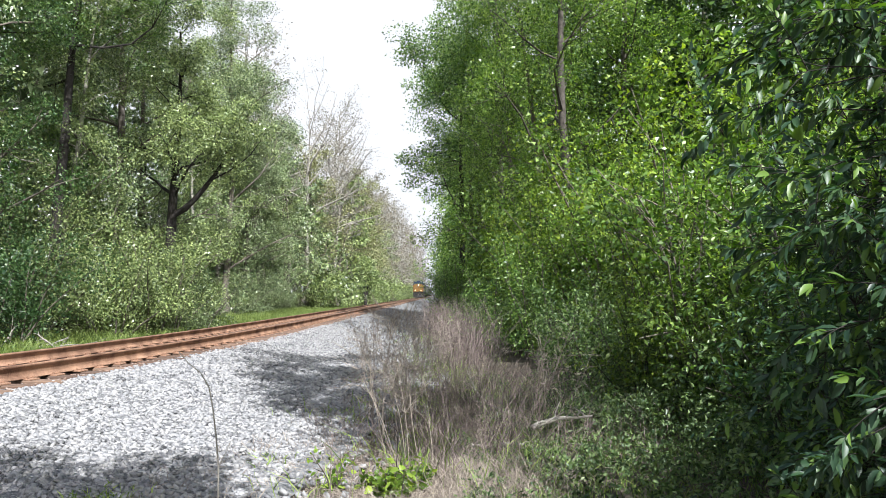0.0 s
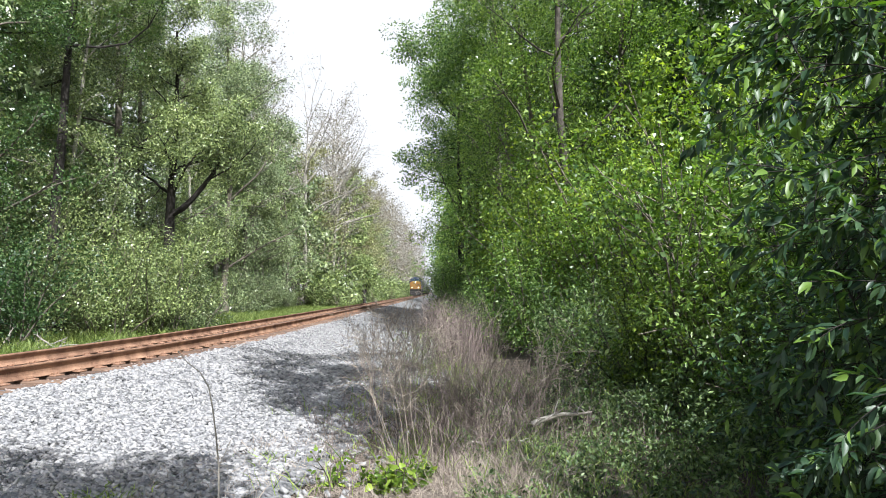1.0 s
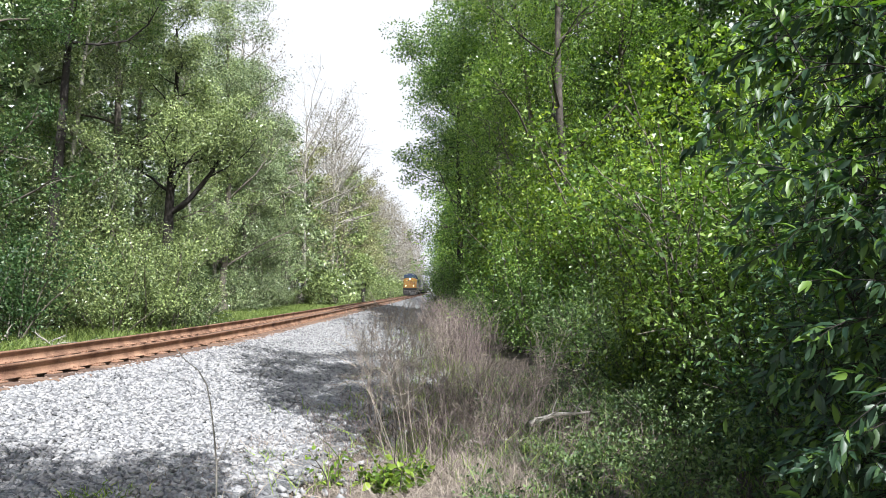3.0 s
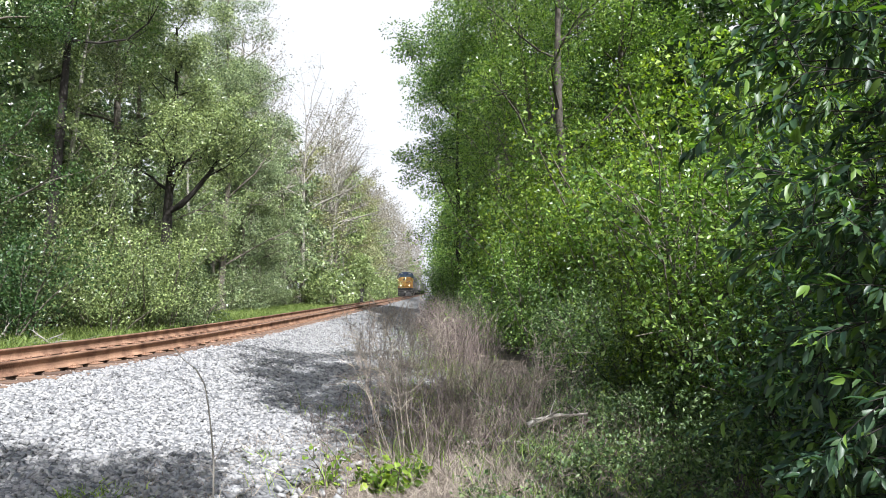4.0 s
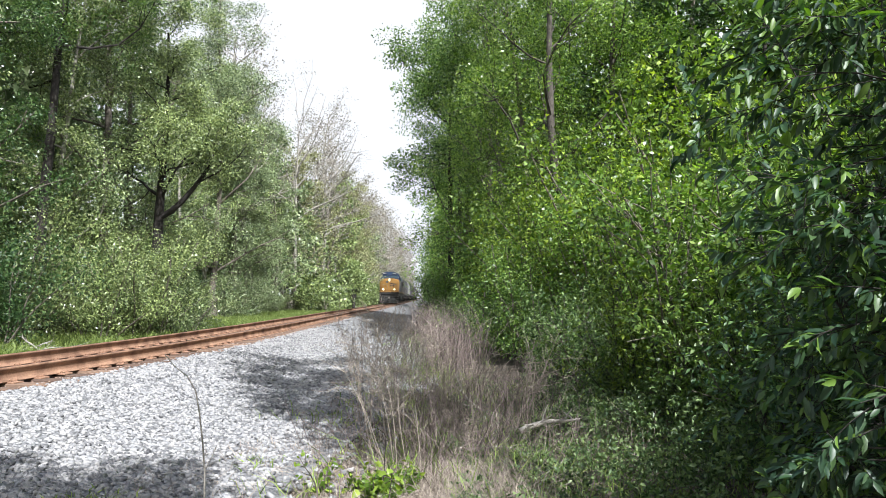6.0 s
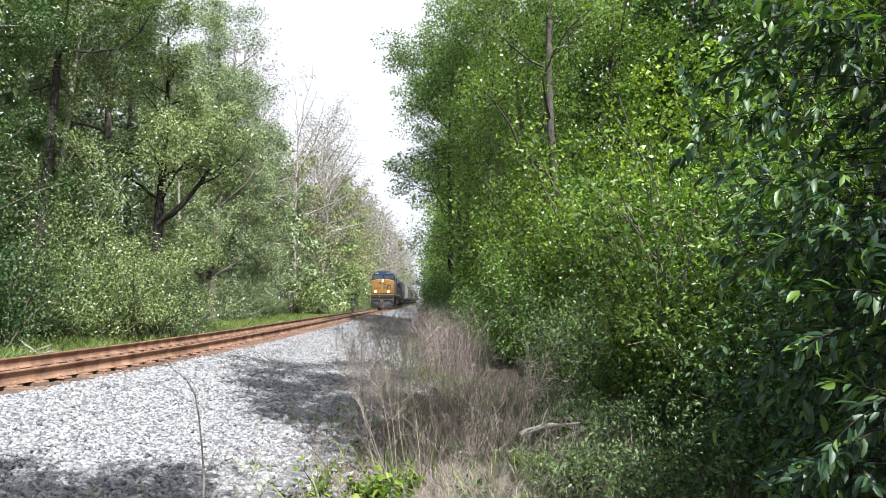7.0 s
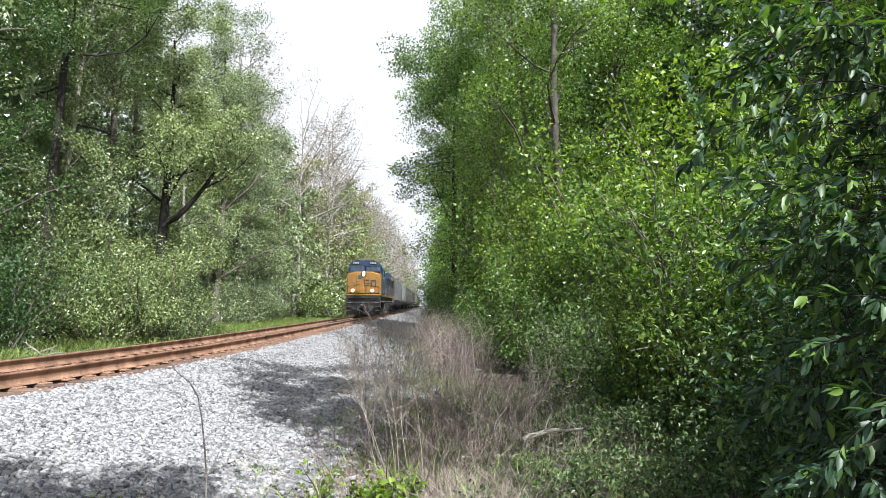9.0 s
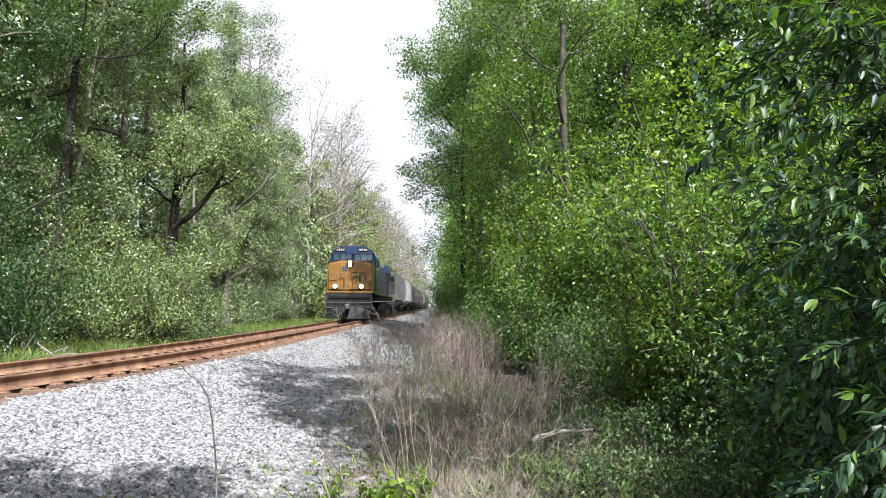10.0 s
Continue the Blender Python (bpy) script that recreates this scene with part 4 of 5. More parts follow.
while y < 100:
    places.append((track_x(y) + rnd.uniform(14.5, 18) + max(0, 16 - y) * 0.4, y, rnd.choice("ef")))
    y += rnd.uniform(5, 7)
stand(RT, places, "trees on the near side", rnd)
# trees added beside the eye to throw their shade on the stones
shade = tree_kind("tree", 47, 10.5, 3.4, 0.15, 44, 0.55, M_LEAF_R, M_BARK, "unseen green tree leaning over the verge, added for its shade", r0=0.13, limbs=15, subs=6, low=0.42, up=0.15, lean=(-0.42, 0.03))
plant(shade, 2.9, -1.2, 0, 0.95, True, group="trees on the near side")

bough = tree_kind("tree", 48, 12.5, 3.2, 0.14, 38, 0.45, M_LEAF_R, M_BARKDARK, "tall green tree arching over the ballast, added for its shade", r0=0.14, limbs=12, subs=6, low=0.5, up=0.15, lean=(-0.34, 0.24))
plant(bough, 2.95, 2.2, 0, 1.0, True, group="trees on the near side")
plant(bough, 3.3, 2.3, -6, 1.28, group="trees on the near side")

RS = {
    "a": shrub_kind(51, 3.4, 2.4, 0.085, 12, 30, 0.4, M_LEAF_F, M_BARK, "leafy green shrub beside the dry verge"),
    "b": shrub_kind(52, 2.2, 2.0, 0.075, 12, 30, 0.34, M_LEAF_G, M_BARK, "mid-green shrub beside the dry verge"),
    "c": shrub_kind(53, 4.6, 2.4, 0.085, 12, 30, 0.45, M_LEAF_Y, M_BARK, "sunlit yellow-green shrub at the wood's edge"),
    "p": shrub_kind(56, 3.4, 2.4, 0.075, 12, 42, 0.42, M_LEAF_F, M_BARK, "leafy green shrub farther along the verge", small=True, slim=0.6, fine=False),
    "q": shrub_kind(57, 4.4, 2.4, 0.075, 12, 42, 0.45, M_LEAF_Y, M_BARK, "sunlit yellow-green shrub farther along the verge", small=True, slim=0.6, fine=False),
    "m": shrub_kind(58, 2.4, 2.0, 0.075, 12, 40, 0.36, M_LEAF_M, M_BARK, "mid-green shrub farther along the verge", small=True, slim=0.6, fine=False),
    "e": shrub_kind(54, 4.2, 3.4, 0.18, 12, 24, 0.6, M_LEAF_G, M_BARK, "green thicket along the far verge", small=True, slim=0.6, fine=False),
}
places = []
for y, x0 in ((7.2, 3.6), (8.6, 3.5), (10.0, 3.2), (11.6, 3.1), (13.2, 2.9), (15.0, 2.7), (17.0, 2.4), (19.2, 2.2), (21.5, 1.9), (24, 1.7), (26.5, 1.5), (29.5, 1.3), (32.5, 1.1), (36, 0.9), (40, 0.7)):
    places.append((x0 + rnd.uniform(-0.2, 0.2), y, rnd.choice("baab" if y < 14 else "mpm"), rnd.uniform(0.8, 1.05)))
    places.append((x0 + 1.6 + rnd.uniform(-0.2, 0.3), y + 0.8, rnd.choice("aac" if y < 12 else "pqq"), rnd.uniform(1.0, 1.3)))
    if y > 9:
        places.append((x0 + 2.6 + rnd.uniform(-0.2, 0.3), y + 1.2, rnd.choice("qp"), rnd.uniform(1.3, 1.7)))
y = 43.0
while y < 260:
    places.append((track_x(y) + rnd.uniform(7.5, 8.4), y, "e"))
    y += rnd.uniform(3, 4.5) if y < 140 else rnd.uniform(6, 9)
stand(RS, places, "shrubs on the near side", rnd, 0.75, 1.15)


# ---- the near glossy shrub ----
def near_shrub(x, y, H, spread, seed, leaf=0.1, stems=12, twigs=9, per=9, mat=M_LEAF_N, rich=True):
    """Long twigs with alternate drooping leaves."""
    r = np.random.default_rng(seed)
    wood, P, D, N = [], [], [], []
    for q in range(stems):
        an = q * 2.4 + r.uniform(-0.4, 0.4)
        out = r.uniform(0.1, 1) * spread
        top = H * r.uniform(0.55, 1.0)
        st = bend((0, 0, -0.2), unit(np.array([math.cos(an) * out, math.sin(an) * out, top])), math.hypot(out, top), 9, r, 0.09)
        wood.append(tube(st, 0.009 * (1 - np.linspace(0, 1, 10) * 0.8), 5))
        for s in range(twigs):
            j = r.integers(1, 9)
            w = unit((st[j + 1] - st[j]) * 3 + r.normal(0, 0.55, 3) if j < 9 else r.normal(0, 1, 3))
            ln = r.uniform(0.35, 0.75)
            tw = bend(st[j], w, ln, 5, r, 0.15, -0.04)
            wood.append(tube(tw[[0, 2, 5]], [0.0028, 0.002, 0.001], 3))
            for k in range(per):
                u = 0.25 + 0.75 * (k + r.uniform(0, 0.6)) / per
                i = min(int(u * 5), 4)
                p = tw[i] + (tw[i + 1] - tw[i]) * (u * 5 - i)
                d = unit(tw[i + 1] - tw[i])
                sd = unit(np.cross(d, r.normal(0, 1, 3)))
                P.append(p)
                D.append(unit(d * 0.6 + sd * 0.75 + np.array([0, 0, -0.75 * r.random()])))
                N.append(unit(np.array([0.1, -0.1, 0.9]) + r.normal(0, 0.35, 3)))
    n = len(P)
    L = leaf * r.uniform(0.55, 1.25, n)
    ob = thing("shrub", pose(x, y, float(ground_z(x, y))), "evergreen shrub with long glossy dark green leaves", "shrub")
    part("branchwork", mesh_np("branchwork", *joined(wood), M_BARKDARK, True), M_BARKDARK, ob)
    part("foliage", mesh_np("foliage", *blades(np.array(P), np.array(D), np.array(N), L, L * (0.31 if rich else 0.4), 0.18, rich), mat, rich), mat, ob)
    return ob


def evergreen_boughs(x, y, H, seed, count):
    """Upright stems beside the eye whose boughs reach out over the verge, with drooping whorls of long leaves."""
    r = np.random.default_rng(seed)
    wood, P, D, N = [], [], [], []
    stems = [bend((0.12 * q - 0.2, 0.16 * q - 0.25, -0.2), (0, 0, 1), H, 8, r, 0.04) for q in range(4)]
    wood += [tube(st, 0.016 * (1 - np.linspace(0, 1, 9) * 0.7), 6) for st in stems]
    for q in range(count):
        st = stems[q % 4]
        j = 2 + int((q / count) * 6)
        p = st[j] + np.array([0, 0, r.uniform(-0.2, 0.2)])
        br = bend(p, unit(np.array([-1, r.uniform(-0.35, 0.35), r.uniform(-0.12, 0.4)])), r.uniform(0.6, 1.05), 7, r, 0.1, -0.05)
        wood.append(tube(br, 0.006 * (1 - np.linspace(0, 1, 8) * 0.7), 5))
        twigs = [br[3:]]
        for k in range(6):
            i = r.integers(2, 7)
            tw = bend(br[i], unit(unit(br[i + 1] - br[i]) + r.normal(0, 0.5, 3)), r.uniform(0.16, 0.34), 4, r, 0.14, -0.06)
            wood.append(tube(tw, 0.0028 * (1 - np.linspace(0, 1, 5) * 0.6), 4))
            twigs.append(tw)
        for tw in twigs:
            for k in range(11):
                u = (0.15 + 0.85 * math.sqrt((k + r.random()) / 11)) * (len(tw) - 1)
                i = min(int(u), len(tw) - 2)
                d = unit(tw[i + 1] - tw[i])
                sd = unit(np.cross(d, r.normal(0, 1, 3)))
                P.append(tw[i] + (tw[i + 1] - tw[i]) * (u - i))
                D.append(unit(d * 0.7 + sd * 0.7 + np.array([0, 0, -0.65 * r.random()])))
                N.append(unit(np.array([0.05, -0.1, 0.9]) + r.normal(0, 0.4, 3)))
    L = r.uniform(0.05, 0.1, len(P))
    ob = thing("shrub", pose(x, y, float(ground_z(x, y))), "evergreen shrub with boughs of long drooping glossy leaves", "shrub")
    part("branchwork", mesh_np("branchwork", *joined(wood), M_BARKDARK, True), M_BARKDARK, ob)
    part("foliage", mesh_np("foliage", *blades(np.array(P), np.array(D), np.array(N), L, L * 0.34, 0.18, True), M_LEAF_N, True), M_LEAF_N, ob)
    return ob


swaying = [evergreen_boughs(2.45, 3.0, 3.6, 71, 56),
           near_shrub(2.7, 3.4, 3.8, 0.8, 72, 0.09, 18, 24, 13)]
near_shrub(3.0, 4.1, 2.4, 0.9, 73, 0.085, 17, 24, 14, rich=False)
near_shrub(3.4, 4.8, 4.4, 1.3, 74, 0.09, 20, 34, 16, rich=False)
near_shrub(3.1, 5.6, 2.0, 1.1, 75, 0.075, 17, 26, 14, rich=False)
near_shrub(4.2, 6.6, 4.2, 1.6, 76, 0.09, 22, 34, 16, M_LEAF_R, rich=False)
near_shrub(4.8, 8.2, 4.6, 1.8, 77, 0.1, 22, 34, 16, M_LEAF_M, rich=False)
near_shrub(2.7, 9.4, 2.5, 1.0, 79, 0.07, 16, 26, 14, M_LEAF_Y, rich=False)
near_shrub(3.0, 8.6, 4.4, 0.5, 80, 0.085, 8, 18, 12, M_LEAF_Y, rich=False)
near_shrub(3.4, 7.6, 3.0, 1.3, 78, 0.08, 18, 28, 15, M_LEAF_R, rich=False)


# ---- stones of the ballast ----
def stone_carpet():
    r = np.random.default_rng(8)
    V, Fc = joined([stones_on_bed(24000, 3.6, 9.2, 1.25, 5.5, 0.02, 0.058, r), stones_on_bed(15000, 9.2, 15, 1.25, 5.5, 0.028, 0.066, r), stones_on_bed(900, 4, 15, 5.0, 6.3, 0.03, 0.07, r), stones_on_bed(14000, 15, 27, 1.3, 5.2, 0.04, 0.08, r, True),
                    stones_on_bed(3000, 27, 60, 1.4, 5.2, 0.07, 0.13, r, True)])
    tagged(part("crushed_stone", mesh_np("crushed_stone", V, Fc, M_STONE), M_STONE, bed), kind="stuff")
    V, Fc = joined([stones_on_bed(1500, 3.6, 14, 0.85, 1.5, 0.016, 0.042, r), stones_on_bed(2600, 14, 40, 0.8, 1.45, 0.03, 0.07, r, True)])
    tagged(part("rust_stained_stone", mesh_np("rust_stained_stone", V, Fc, M_STONE_RUST), M_STONE_RUST, bed), kind="stuff")
    shapes = [mesh_np("stone", v, f, M_STONE_ONE) for v, f in STONES]
    for k in range(300):
        y, d, s = r.uniform(4.2, 9.5), r.uniform(1.7, 5.2), r.uniform(0.04, 0.065)
        ob = part("stone", shapes[k % 10], M_STONE_ONE, bed)
        ob.matrix_basis = pose(float(track_x(y)) + d, y, float(bed_z(d)) + s * 0.2, r.normal(0, 18), r.normal(0, 18), r.uniform(0, 360)) @ Matrix.Diagonal((s, s, s, 1))


M_STONE_RUST = per_piece("rust_stained_stone", [(0.09, 0.05, 0.033), (0.2, 0.12, 0.08), (0.27, 0.19, 0.15), (0.3, 0.28, 0.265)])
M_STONE_ONE = per_piece("grey_granite_single", [(0.05, 0.05, 0.053), (0.14, 0.138, 0.142), (0.27, 0.268, 0.272), (0.3, 0.29, 0.282), (0.41, 0.405, 0.402)], whole=True)
stone_carpet()


# ---- grasses and low growth ----
def tufts(name, spots, blades_each, h, mat, label, seed, lean=0.35, wide=0.012, spread=0.12, category="grass"):
    """Grass in tufts at (x, y) spots."""
    r = np.random.default_rng(seed)
    n = len(spots) * blades_each
    c = np.repeat(np.asarray(spots), blades_each, 0) + r.normal(0, spread, (n, 2))
    d = c[:, 0] - track_x(c[:, 1])
    z = np.where((d > -3.4) & (d < 5.6), np.maximum(bed_z(d), ground_z(c[:, 0], c[:, 1])), ground_z(c[:, 0], c[:, 1])) - 0.02
    P = np.column_stack([c, z])
    D = unit(np.column_stack([r.normal(0, lean, (n, 2)), np.ones(n)]))
    N = unit(r.normal(0, 1, (n, 3)))
    L = h * r.uniform(0.4, 1.2, n)
    S = unit(np.cross(D, N))
    tip = P + D * L[:, None] + np.column_stack([r.normal(0, 0.25, (n, 2)) * L[:, None], -0.1 * L])
    mid = P + D * (L * 0.55)[:, None]
    w = wide * r.uniform(0.6, 1.3, n)[:, None]
    V = np.stack([P - S * w / 2, P + S * w / 2, mid + S * w * 0.4, mid - S * w * 0.4, tip], 1).reshape(-1, 3)
    T = np.array([[0, 1, 2], [0, 2, 3], [3, 2, 4]])
    me = mesh_np(name, V, (T[None] + (np.arange(n) * 5)[:, None, None]).reshape(-1, 3), mat)
    return tagged(part(name, me, mat), label, category, kind="stuff")


r = np.random.default_rng(15)
ys_ = r.uniform(9, 75, 1700)
tufts("grass_strip", np.column_stack([track_x(ys_) - r.uniform(2.7, 6.6, 1700), ys_]), 18, 0.45, M_GRASS, "sunlit green grass strip beyond the rails", 1, wide=0.022, spread=0.16)
ys_ = r.uniform(4.5, 13, 700)
tufts("verge_grass", np.column_stack([r.uniform(0.5, 3.6, 700), ys_]), 9, 0.22, M_GRASS, "thin green grass along the near verge", 2, wide=0.008, spread=0.13)
ys_ = r.uniform(4.6, 9.5, 520)
tufts("straw", np.column_stack([r.normal(0.05, 0.5, 520), ys_]), 16, 0.25, M_STRAW, "bleached flattened straw on the verge", 3, lean=1.4, wide=0.006, spread=0.1, category="dry grass")
ys_ = 8.2 + 38 * r.uniform(0, 1, 520) ** 1.3
xs_ = r.normal(0.12, 0.5, 520) + np.clip(11 - ys_, 0, 3) * 0.15 + np.clip(ys_ - 14, 0, 8) * 0.04
for near, h, n in ((True, 0.95, 3), (False, 1.8, 8)):
    pick = (ys_ < 15) == near
    tufts("dry_weed_stand", np.column_stack([xs_, ys_])[pick], n, h, M_DRY, "stand of brown dry weed stalks on the verge", 4, lean=0.26, wide=0.005 if near else 0.009, spread=0.2, category="dry weeds")
ys_ = r.uniform(6.3, 10.5, 150)
tufts("sparse_weeds", np.column_stack([r.normal(0.25, 0.55, 150), ys_]), 9, 0.75, M_DRY, "sparse broken dry stalks crossing one another", 6, lean=0.5, wide=0.005, spread=0.2, category="dry weeds")
ys_ = r.uniform(7.0, 13.5, 190)
tufts("broken_weeds", np.column_stack([r.uniform(0.5, 2.5, 190), ys_]), 8, 0.7, M_DRY, "broken dry stalks leaning against the shrubs", 16, lean=0.45, wide=0.006, spread=0.22, category="dry weeds")
ys_ = r.uniform(4.6, 16, 260)
tufts("edge_straw", np.column_stack([track_x(ys_) + r.normal(5.4, 0.35, 260), ys_]), 16, 0.16, M_STRAW, "short bleached grass over the ballast edge", 7, lean=0.9, wide=0.006, spread=0.14, category="dry grass")
ys_ = r.uniform(4.2, 8.0, 900)
tufts("flattened_straw", np.column_stack([r.uniform(-1.25, 0.35, 900), ys_]), 22, 0.15, M_STRAW, "thin mat of flattened straw at the stones' edge", 18, lean=1.7, wide=0.005, spread=0.14, category="dry grass")
ys_ = r.uniform(5.5, 6.6, 60)
tufts("straw_clump", np.column_stack([r.normal(0.55, 0.2, 60), ys_]), 26, 0.32, M_STRAW, "upright clump of bleached dry grass", 19, lean=0.4, wide=0.005, spread=0.09, category="dry grass")
ys_ = r.uniform(5.5, 30, 300)
tufts("verge_sprouts", np.column_stack([r.normal(0.0, 0.6, 300), ys_]), 10, 0.4, M_GRASS, "thin green sprouts among the dry weeds", 8, lean=0.4, wide=0.009, spread=0.15)
ys_ = r.uniform(4.4, 9.5, 170)
tufts("dead_twigs", np.column_stack([r.uniform(0.6, 3.4, 170), ys_]), 9, 0.38, M_DRY, "grey dead twigs and stems among ground plants", 9, lean=0.8, wide=0.006, spread=0.18, category="dry weeds")
tufts("ballast_weeds", [(-2.6, 5.3), (-2.5, 5.4), (-2.7, 5.2), (-1.7, 6.8), (-1.3, 9.5), (-1.2, 10.5), (-1.0, 11.5), (-1.4, 12.6), (-1.2, 14), (-1.1, 9)], 60, 0.14, M_GRASS, "small green weeds growing through the ballast", 5, lean=0.7, wide=0.012)


def low_growth():
    r = np.random.default_rng(17)
    n = 900
    y = np.where(np.arange(n) < 760, r.uniform(3.8, 11, n), r.uniform(8.5, 14, n))
    x = np.where(r.random(n) < 0.8, r.uniform(1.0, 4.2, n), r.uniform(0.2, 1.2, n))
    c = np.column_stack([x, y, ground_z(x, y) + r.uniform(0.02, 0.75, n) ** 1.4 * np.clip((x - 1.2) * 0.9, 0.08, 1)])
    me = mesh_np("low_growth", *leaf_cloud(c, r.uniform(0.08, 0.26, n), 60, r, 0.05, 0.5), M_LEAF_G)
    tagged(part("low_growth", me, M_LEAF_G), "dark green ground plants and vines under the shrubs", "undergrowth", kind="stuff")


low_growth()


def dry_weed(x, y, H, seed, lean, mat=M_DRY, r0=0.005, heads=7):
    """A tall dead stalk that branches near the top."""
    r = np.random.default_rng(seed)
    st = bend((0, 0, -0.03), unit(np.array([lean[0], lean[1], 1])), H, 9, r, 0.05)
    wood = [tube(st, r0 * (1 - np.linspace(0, 1, 10) * 0.7), 5)]
    for k in range(heads):
        j = r.integers(4, 9)
        b = bend(st[j], unit(st[j + 1] - st[j] + r.normal(0, 0.55, 3) * H / 9), H * r.uniform(0.12, 0.3), 4, r, 0.2)
        wood.append(tube(b, r0 * 0.5 * (1 - np.linspace(0, 1, 5) * 0.6), 4))
        for q in range(3):
            i = r.integers(1, 4)
            wood.append(tube(bend(b[i], unit(r.normal(0, 1, 3) + np.array([0, 0, 0.5])), H * 0.07, 2, r, 0.2), r0 * 0.3 * np.array([1, 0.8, 0.5]), 3))
    ob = part("dry_weed", mesh_np("dry_weed", *joined(wood), mat, True), mat)
    ob.matrix_basis = pose(x, y, float(ground_z(x, y)))
    return tagged(ob, "tall bleached dead weed stalk with fine branching", "dry weed", "tall dry weeds")


for k, (x, y, H, lx) in enumerate(((-0.62, 7.6, 1.55, -0.22), (-0.5, 7.9, 1.6, -0.16), (-0.42, 7.5, 1.45, -0.28), (-0.7, 8.3, 1.5, -0.05), (-0.3, 8.0, 1.5, -0.1), (-0.55, 7.2, 1.3, -0.32),
                                   (-0.15, 8.4, 1.35, 0.08), (-0.8, 9.0, 1.45, -0.12), (0.1, 8.2, 1.2, -0.2), (-0.35, 9.2, 1.5, -0.1), (-0.6, 10, 1.5, -0.1), (0.35, 8.8, 1.1, 0.15),
                                   (1.12, 8.1, 1.4, 0.1), (1.22, 8.2, 1.25, -0.1), (1.3, 8.0, 1.15, 0.3), (-0.9, 5.7, 0.75, -0.05), (-0.75, 5.6, 0.7, 0.04),
                                   (-0.36, 6.5, 1.25, -0.3), (-0.32, 6.6, 1.35, -0.22), (-0.28, 6.4, 1.15, -0.14), (-0.2, 6.7, 1.3, -0.2), (-0.42, 6.7, 1.2, -0.36), (-0.1, 6.5, 1.1, 0.05))):
    dry_weed(x, y, H, 200 + k, (lx, 0.05), M_STRAW if k < 6 or 11 < k < 15 or k > 16 else M_DRY, 0.0045, 9)


def dead_shrub(x, y, H, seed, lean):
    """A dry bushy weed, fine pale twigs spreading from few stalks."""
    r = np.random.default_rng(seed)
    wood = []
    for q in range(5):
        st = bend((r.normal(0, 0.03), r.normal(0, 0.03), -0.03), unit(np.array([lean + r.normal(0, 0.12), r.normal(0, 0.1), 1])), H * r.uniform(0.8, 1.05), 8, r, 0.06)
        wood.append(tube(st, 0.0045 * (1 - np.linspace(0, 1, 9) * 0.65), 5))
        for k in range(8):
            j = r.integers(3, 8)
            b = bend(st[j], unit(st[j + 1] - st[j] + r.normal(0, 0.9, 3) * H / 8), H * r.uniform(0.15, 0.36), 4, r, 0.18)
            wood.append(tube(b, 0.0032 * (1 - np.linspace(0, 1, 5) * 0.5), 4))
            for w in range(4):
                i = r.integers(1, 4)
                wood.append(tube(bend(b[i], unit(b[i + 1] - b[i] + r.normal(0, 0.05, 3)), H * 0.12, 2, r, 0.2), [0.0024, 0.002, 0.0013], 3))
    mat = M_STRAW
    ob = part("dead_shrub", mesh_np("dead_shrub", *joined(wood), mat, True), mat)
    ob.matrix_basis = pose(x, y, float(ground_z(x, y)))
    tagged(ob, "dead bushy weed with fine bleached twigs", "dead shrub", "dead shrubs on the verge")


for k, (x, y, H, lean) in enumerate(((-0.72, 8.0, 1.6, -0.08), (-0.4, 8.6, 1.5, -0.12), (-0.95, 9.4, 1.5, -0.05), (-0.3, 7.6, 1.25, -0.15), (1.2, 9.0, 1.3, 0.1), 
                                       (0.3, 8.7, 1.0, -0.2), (0.6, 9.8, 1.2, 0.15), (-0.3, 11.2, 1.3, -0.1), (0.2, 12.8, 1.5, 0.0),
                                       (-0.4, 14.0, 1.5, -0.1), (0.0, 16.5, 1.6, 0.0), (0.45, 7.2, 0.7, -0.3))):
    dead_shrub(x, y, H, 400 + k, lean)


def bare_stem():
    """The lone thin stem on the stones, its head bent over."""
    pts = np.array([(0, 0, -0.05), (-0.02, 0, 0.2), (-0.03, 0.02, 0.45), (-0.05, 0.02, 0.65), (-0.07, 0, 0.85), (-0.1, 0, 1.0), (-0.16, 0, 1.1), (-0.25, 0, 1.17), (-0.32, 0, 1.25)])
    wood = [tube(pts, 0.008 * (1 - np.linspace(0, 1, 9) * 0.6), 6), tube(np.array([(-0.03, 0.02, 0.45), (0.02, 0.01, 0.55), (0.05, 0, 0.62)]), [0.004, 0.003, 0.002], 4)]
    ob = part("bare_sapling", mesh_np("bare_sapling", *joined(wood), M_BARKPALE, True), M_BARKPALE)
    ob.matrix_basis = pose(-1.53, 4.9, float(bed_z(np.array(-1.53 - track_x(4.9)))))
    tagged(ob, "lone leafless sapling stem bent over at its tip", "sapling")


bare_stem()
bright = shrub_kind(81, 0.42, 0.4, 0.075, 8, 2, 0.06, M_LEAF_Y, M_BARK, "small bright yellow-green sprout among straw", 0.6, True)
plant(bright, -0.36, 6.0, 0, 1.0, True)
plant(bright, -0.55, 6.1, 80, 0.8)
plant(bright, -0.2, 6.3, 200, 0.7)
sprig = shrub_kind(82, 0.6, 0.2, 0.05, 3, 2, 0.05, M_LEAF_Y, M_BARK, "thin leafy sprig rising from the stones", 0.6, True)
plant(sprig, -0.95, 6.1, 0, 1.0, True)


tall = dry_weed(-0.4, 5.9, 0.7, 240, (0.02, 0.0), M_BARKDARK, 0.006, 3)
tagged(tall, "thin dark dead stalk rising from straw")


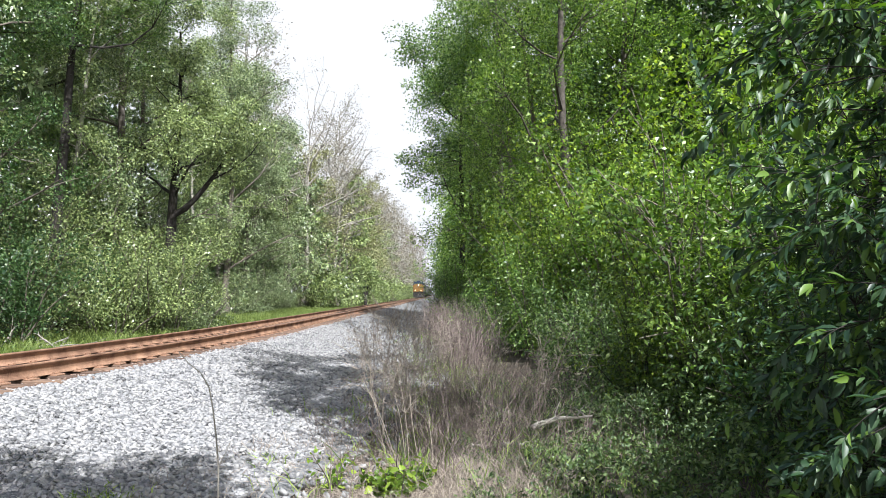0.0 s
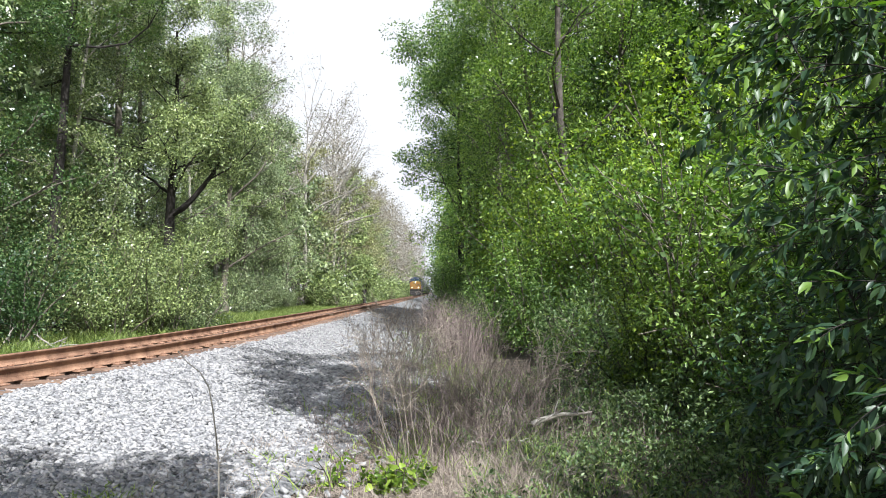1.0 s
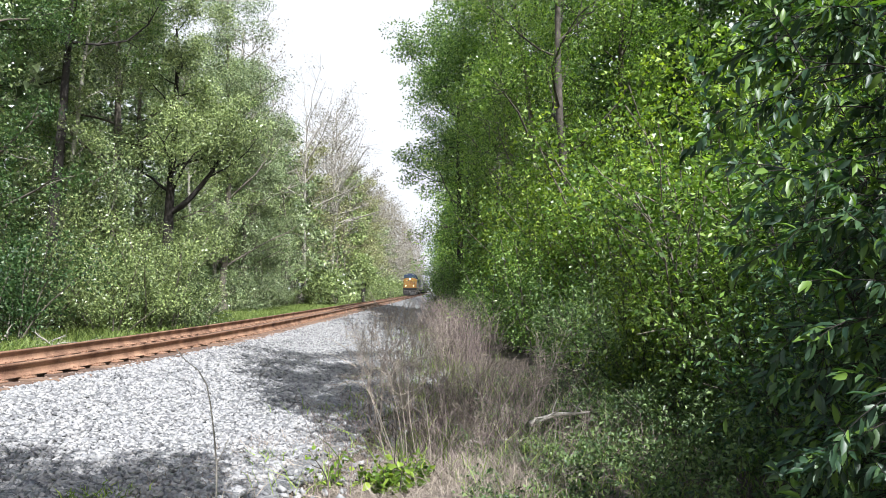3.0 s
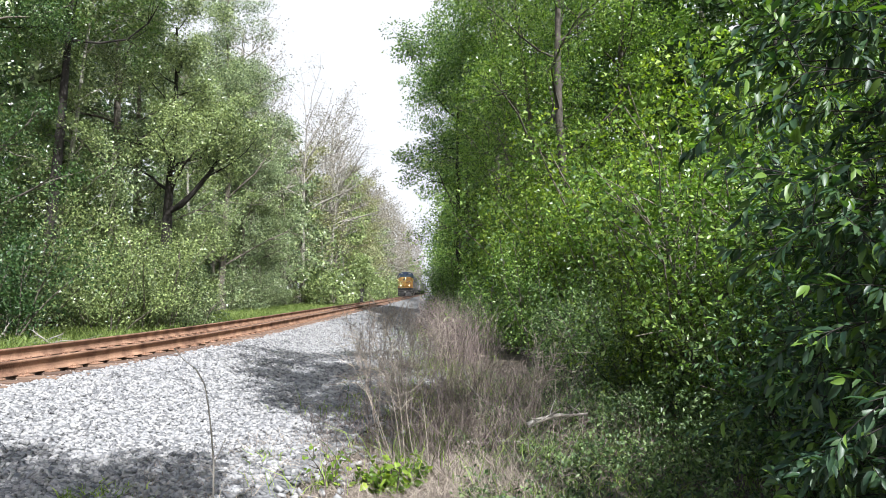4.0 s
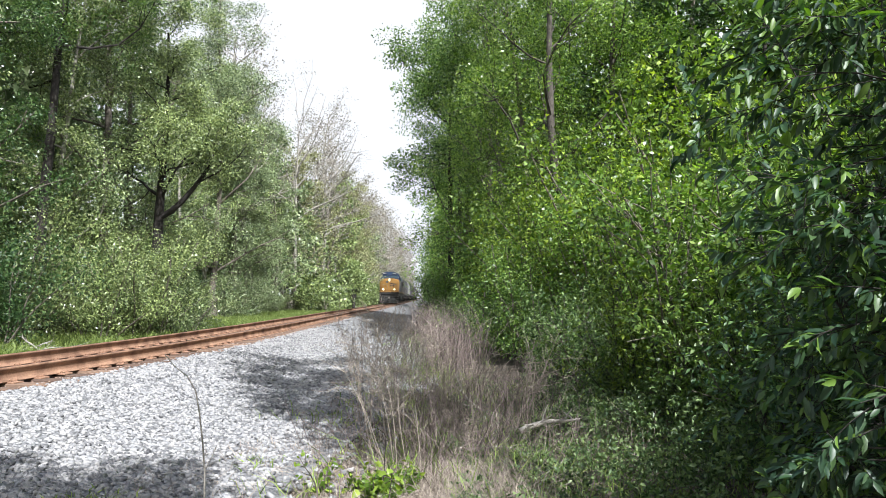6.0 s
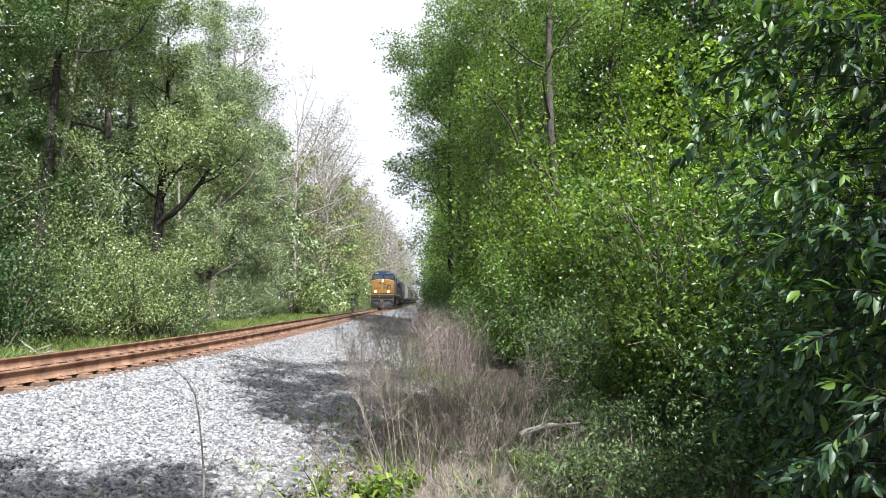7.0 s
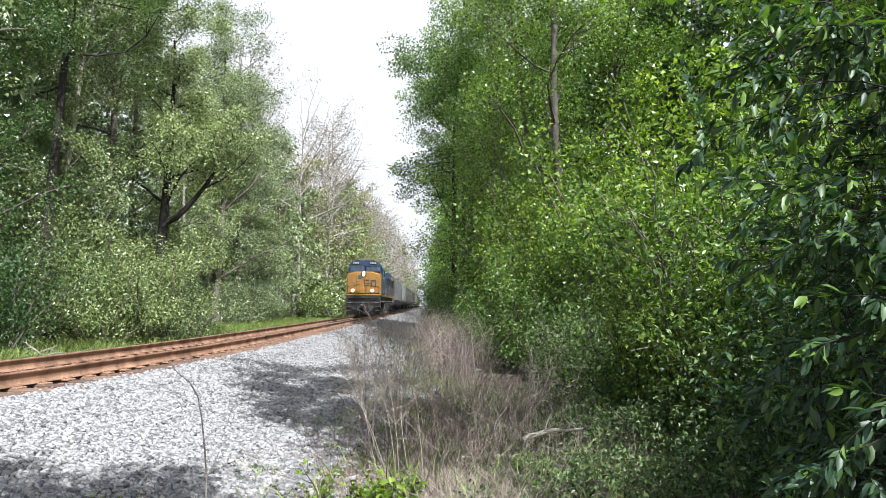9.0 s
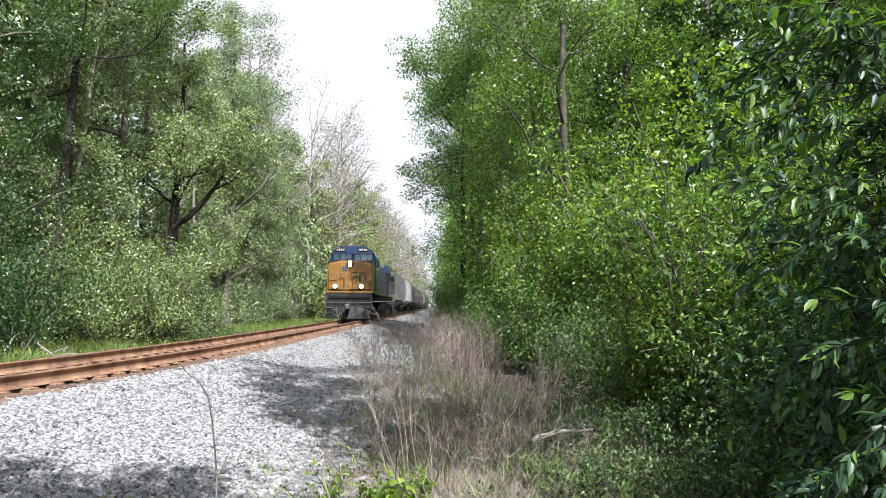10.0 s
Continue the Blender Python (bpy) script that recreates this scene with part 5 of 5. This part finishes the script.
def dead_branch(x, y, z, turn, tilt, length, rad, seed, label, mat=M_WOODPALE):
    r = np.random.default_rng(seed)
    st = bend((0, 0, 0), (1, 0, 0.0), length, 8, r, 0.1)
    ob = part("dead_branch", mesh_np("dead_branch", *tube(st, rad * (1 - np.linspace(0, 1, 9) * 0.7), 7), mat, True), mat)
    for k in range(6):
        j = r.integers(2, 8)
        tw = tube(bend(st[j], unit(np.array([0.7, 0, 0.2]) + r.normal(0, 0.5, 3)), length * r.uniform(0.2, 0.45), 5, r, 0.2), rad * 0.35 * (1 - np.linspace(0, 1, 6) * 0.7), 4)
        part("twig", mesh_np("twig", *tw, mat, True), mat, ob)
    ob.matrix_basis = pose(x, y, z, 0, tilt, turn)
    return tagged(ob, label, "dead branch", "dead branches")


dead_branch(0.98, 7.7, -0.5, 20, -36, 0.7, 0.034, 301, "bleached broken branch lying in the weeds")
dead_branch(0.3, 7.6, -0.66, 10, -3, 0.9, 0.018, 302, "thin grey fallen twig on the straw")
dead_branch(0.9, 9.6, -0.7, 150, -25, 1.1, 0.018, 303, "grey brittle branch leaning in dry weeds")
for k, (x, y, turn, tilt, ln) in enumerate(((-10.6, 16.8, 200, -12, 1.6), (-10.2, 17.2, 20, -16, 1.4), (-10.9, 17.0, 100, -20, 1.3), (-9.9, 17.4, 160, -9, 1.5), (-10.4, 17.6, 60, -25, 1.0))):
    dead_branch(x, y, float(ground_z(x, y)) + 0.05, turn, tilt * 0.5, ln, 0.022, 310 + k, "grey dead branch in a heap beyond the rails", M_BARKPALE)
dead_branch(-9.2, 16.8, -0.4, 190, -38, 0.6, 0.035, 320, "pale broken stick leaning beyond the rails", M_BARKPALE)


# ---- what moves ----
SPEED, END = 15.55, 45.0  # metres a second; how far off the nose is at the clip's end


def motions():
    times = [k * 0.25 for k in range(41)]

    def riding(ob, behind, length):
        rows = []
        for t in times:
            s = float(np.interp(END, FINE, ARC)) + SPEED * (10 - t) + behind
            xa, ya, _ = on_track(s)
            xb, yb, _ = on_track(s + length)
            rows.append((t, pose(xa, ya, 0, 0, 0, -math.degrees(math.atan2(xb - xa, yb - ya)))))
        walk(ob, rows)

    riding(loco, 0, 22.3)
    for k, c in enumerate(cars):
        riding(c, 22.9 + k * 18.3, 17.6)
    # the near twigs stir in the wind: sideways and up, in millimetres
    stir = ((0, 0, 0), (0.5, 2, -5), (1, 2, -13), (1.5, 5, -12), (2, 9, -8), (2.5, 12, -2), (3.2, 6, -7), (4, 7, -11), (4.5, 15, -3), (5, 11, -12), (5.5, 14, -2), (6.2, 9, 1),
            (7, 8, 2), (7.5, 11, 2), (8, 9, 1), (8.5, 6, 5), (9, 18, 6), (9.5, 7, -1), (10, 13, -5))
    for ob, much in zip(swaying, (1.0, 0.5)):
        x, y, h = ob.location
        walk(ob, [(t, pose(x + a * 0.001 * much, y, h + b * 0.001 * much)) for t, a, b in stir])
    for ob, y, r in first_wheels[:18]:
        step = SPEED / 30 / r
        walk(ob, [(k / 30, pose(0, y, r, math.degrees(step * k), 0, 0)) for k in range(301)])


motions()
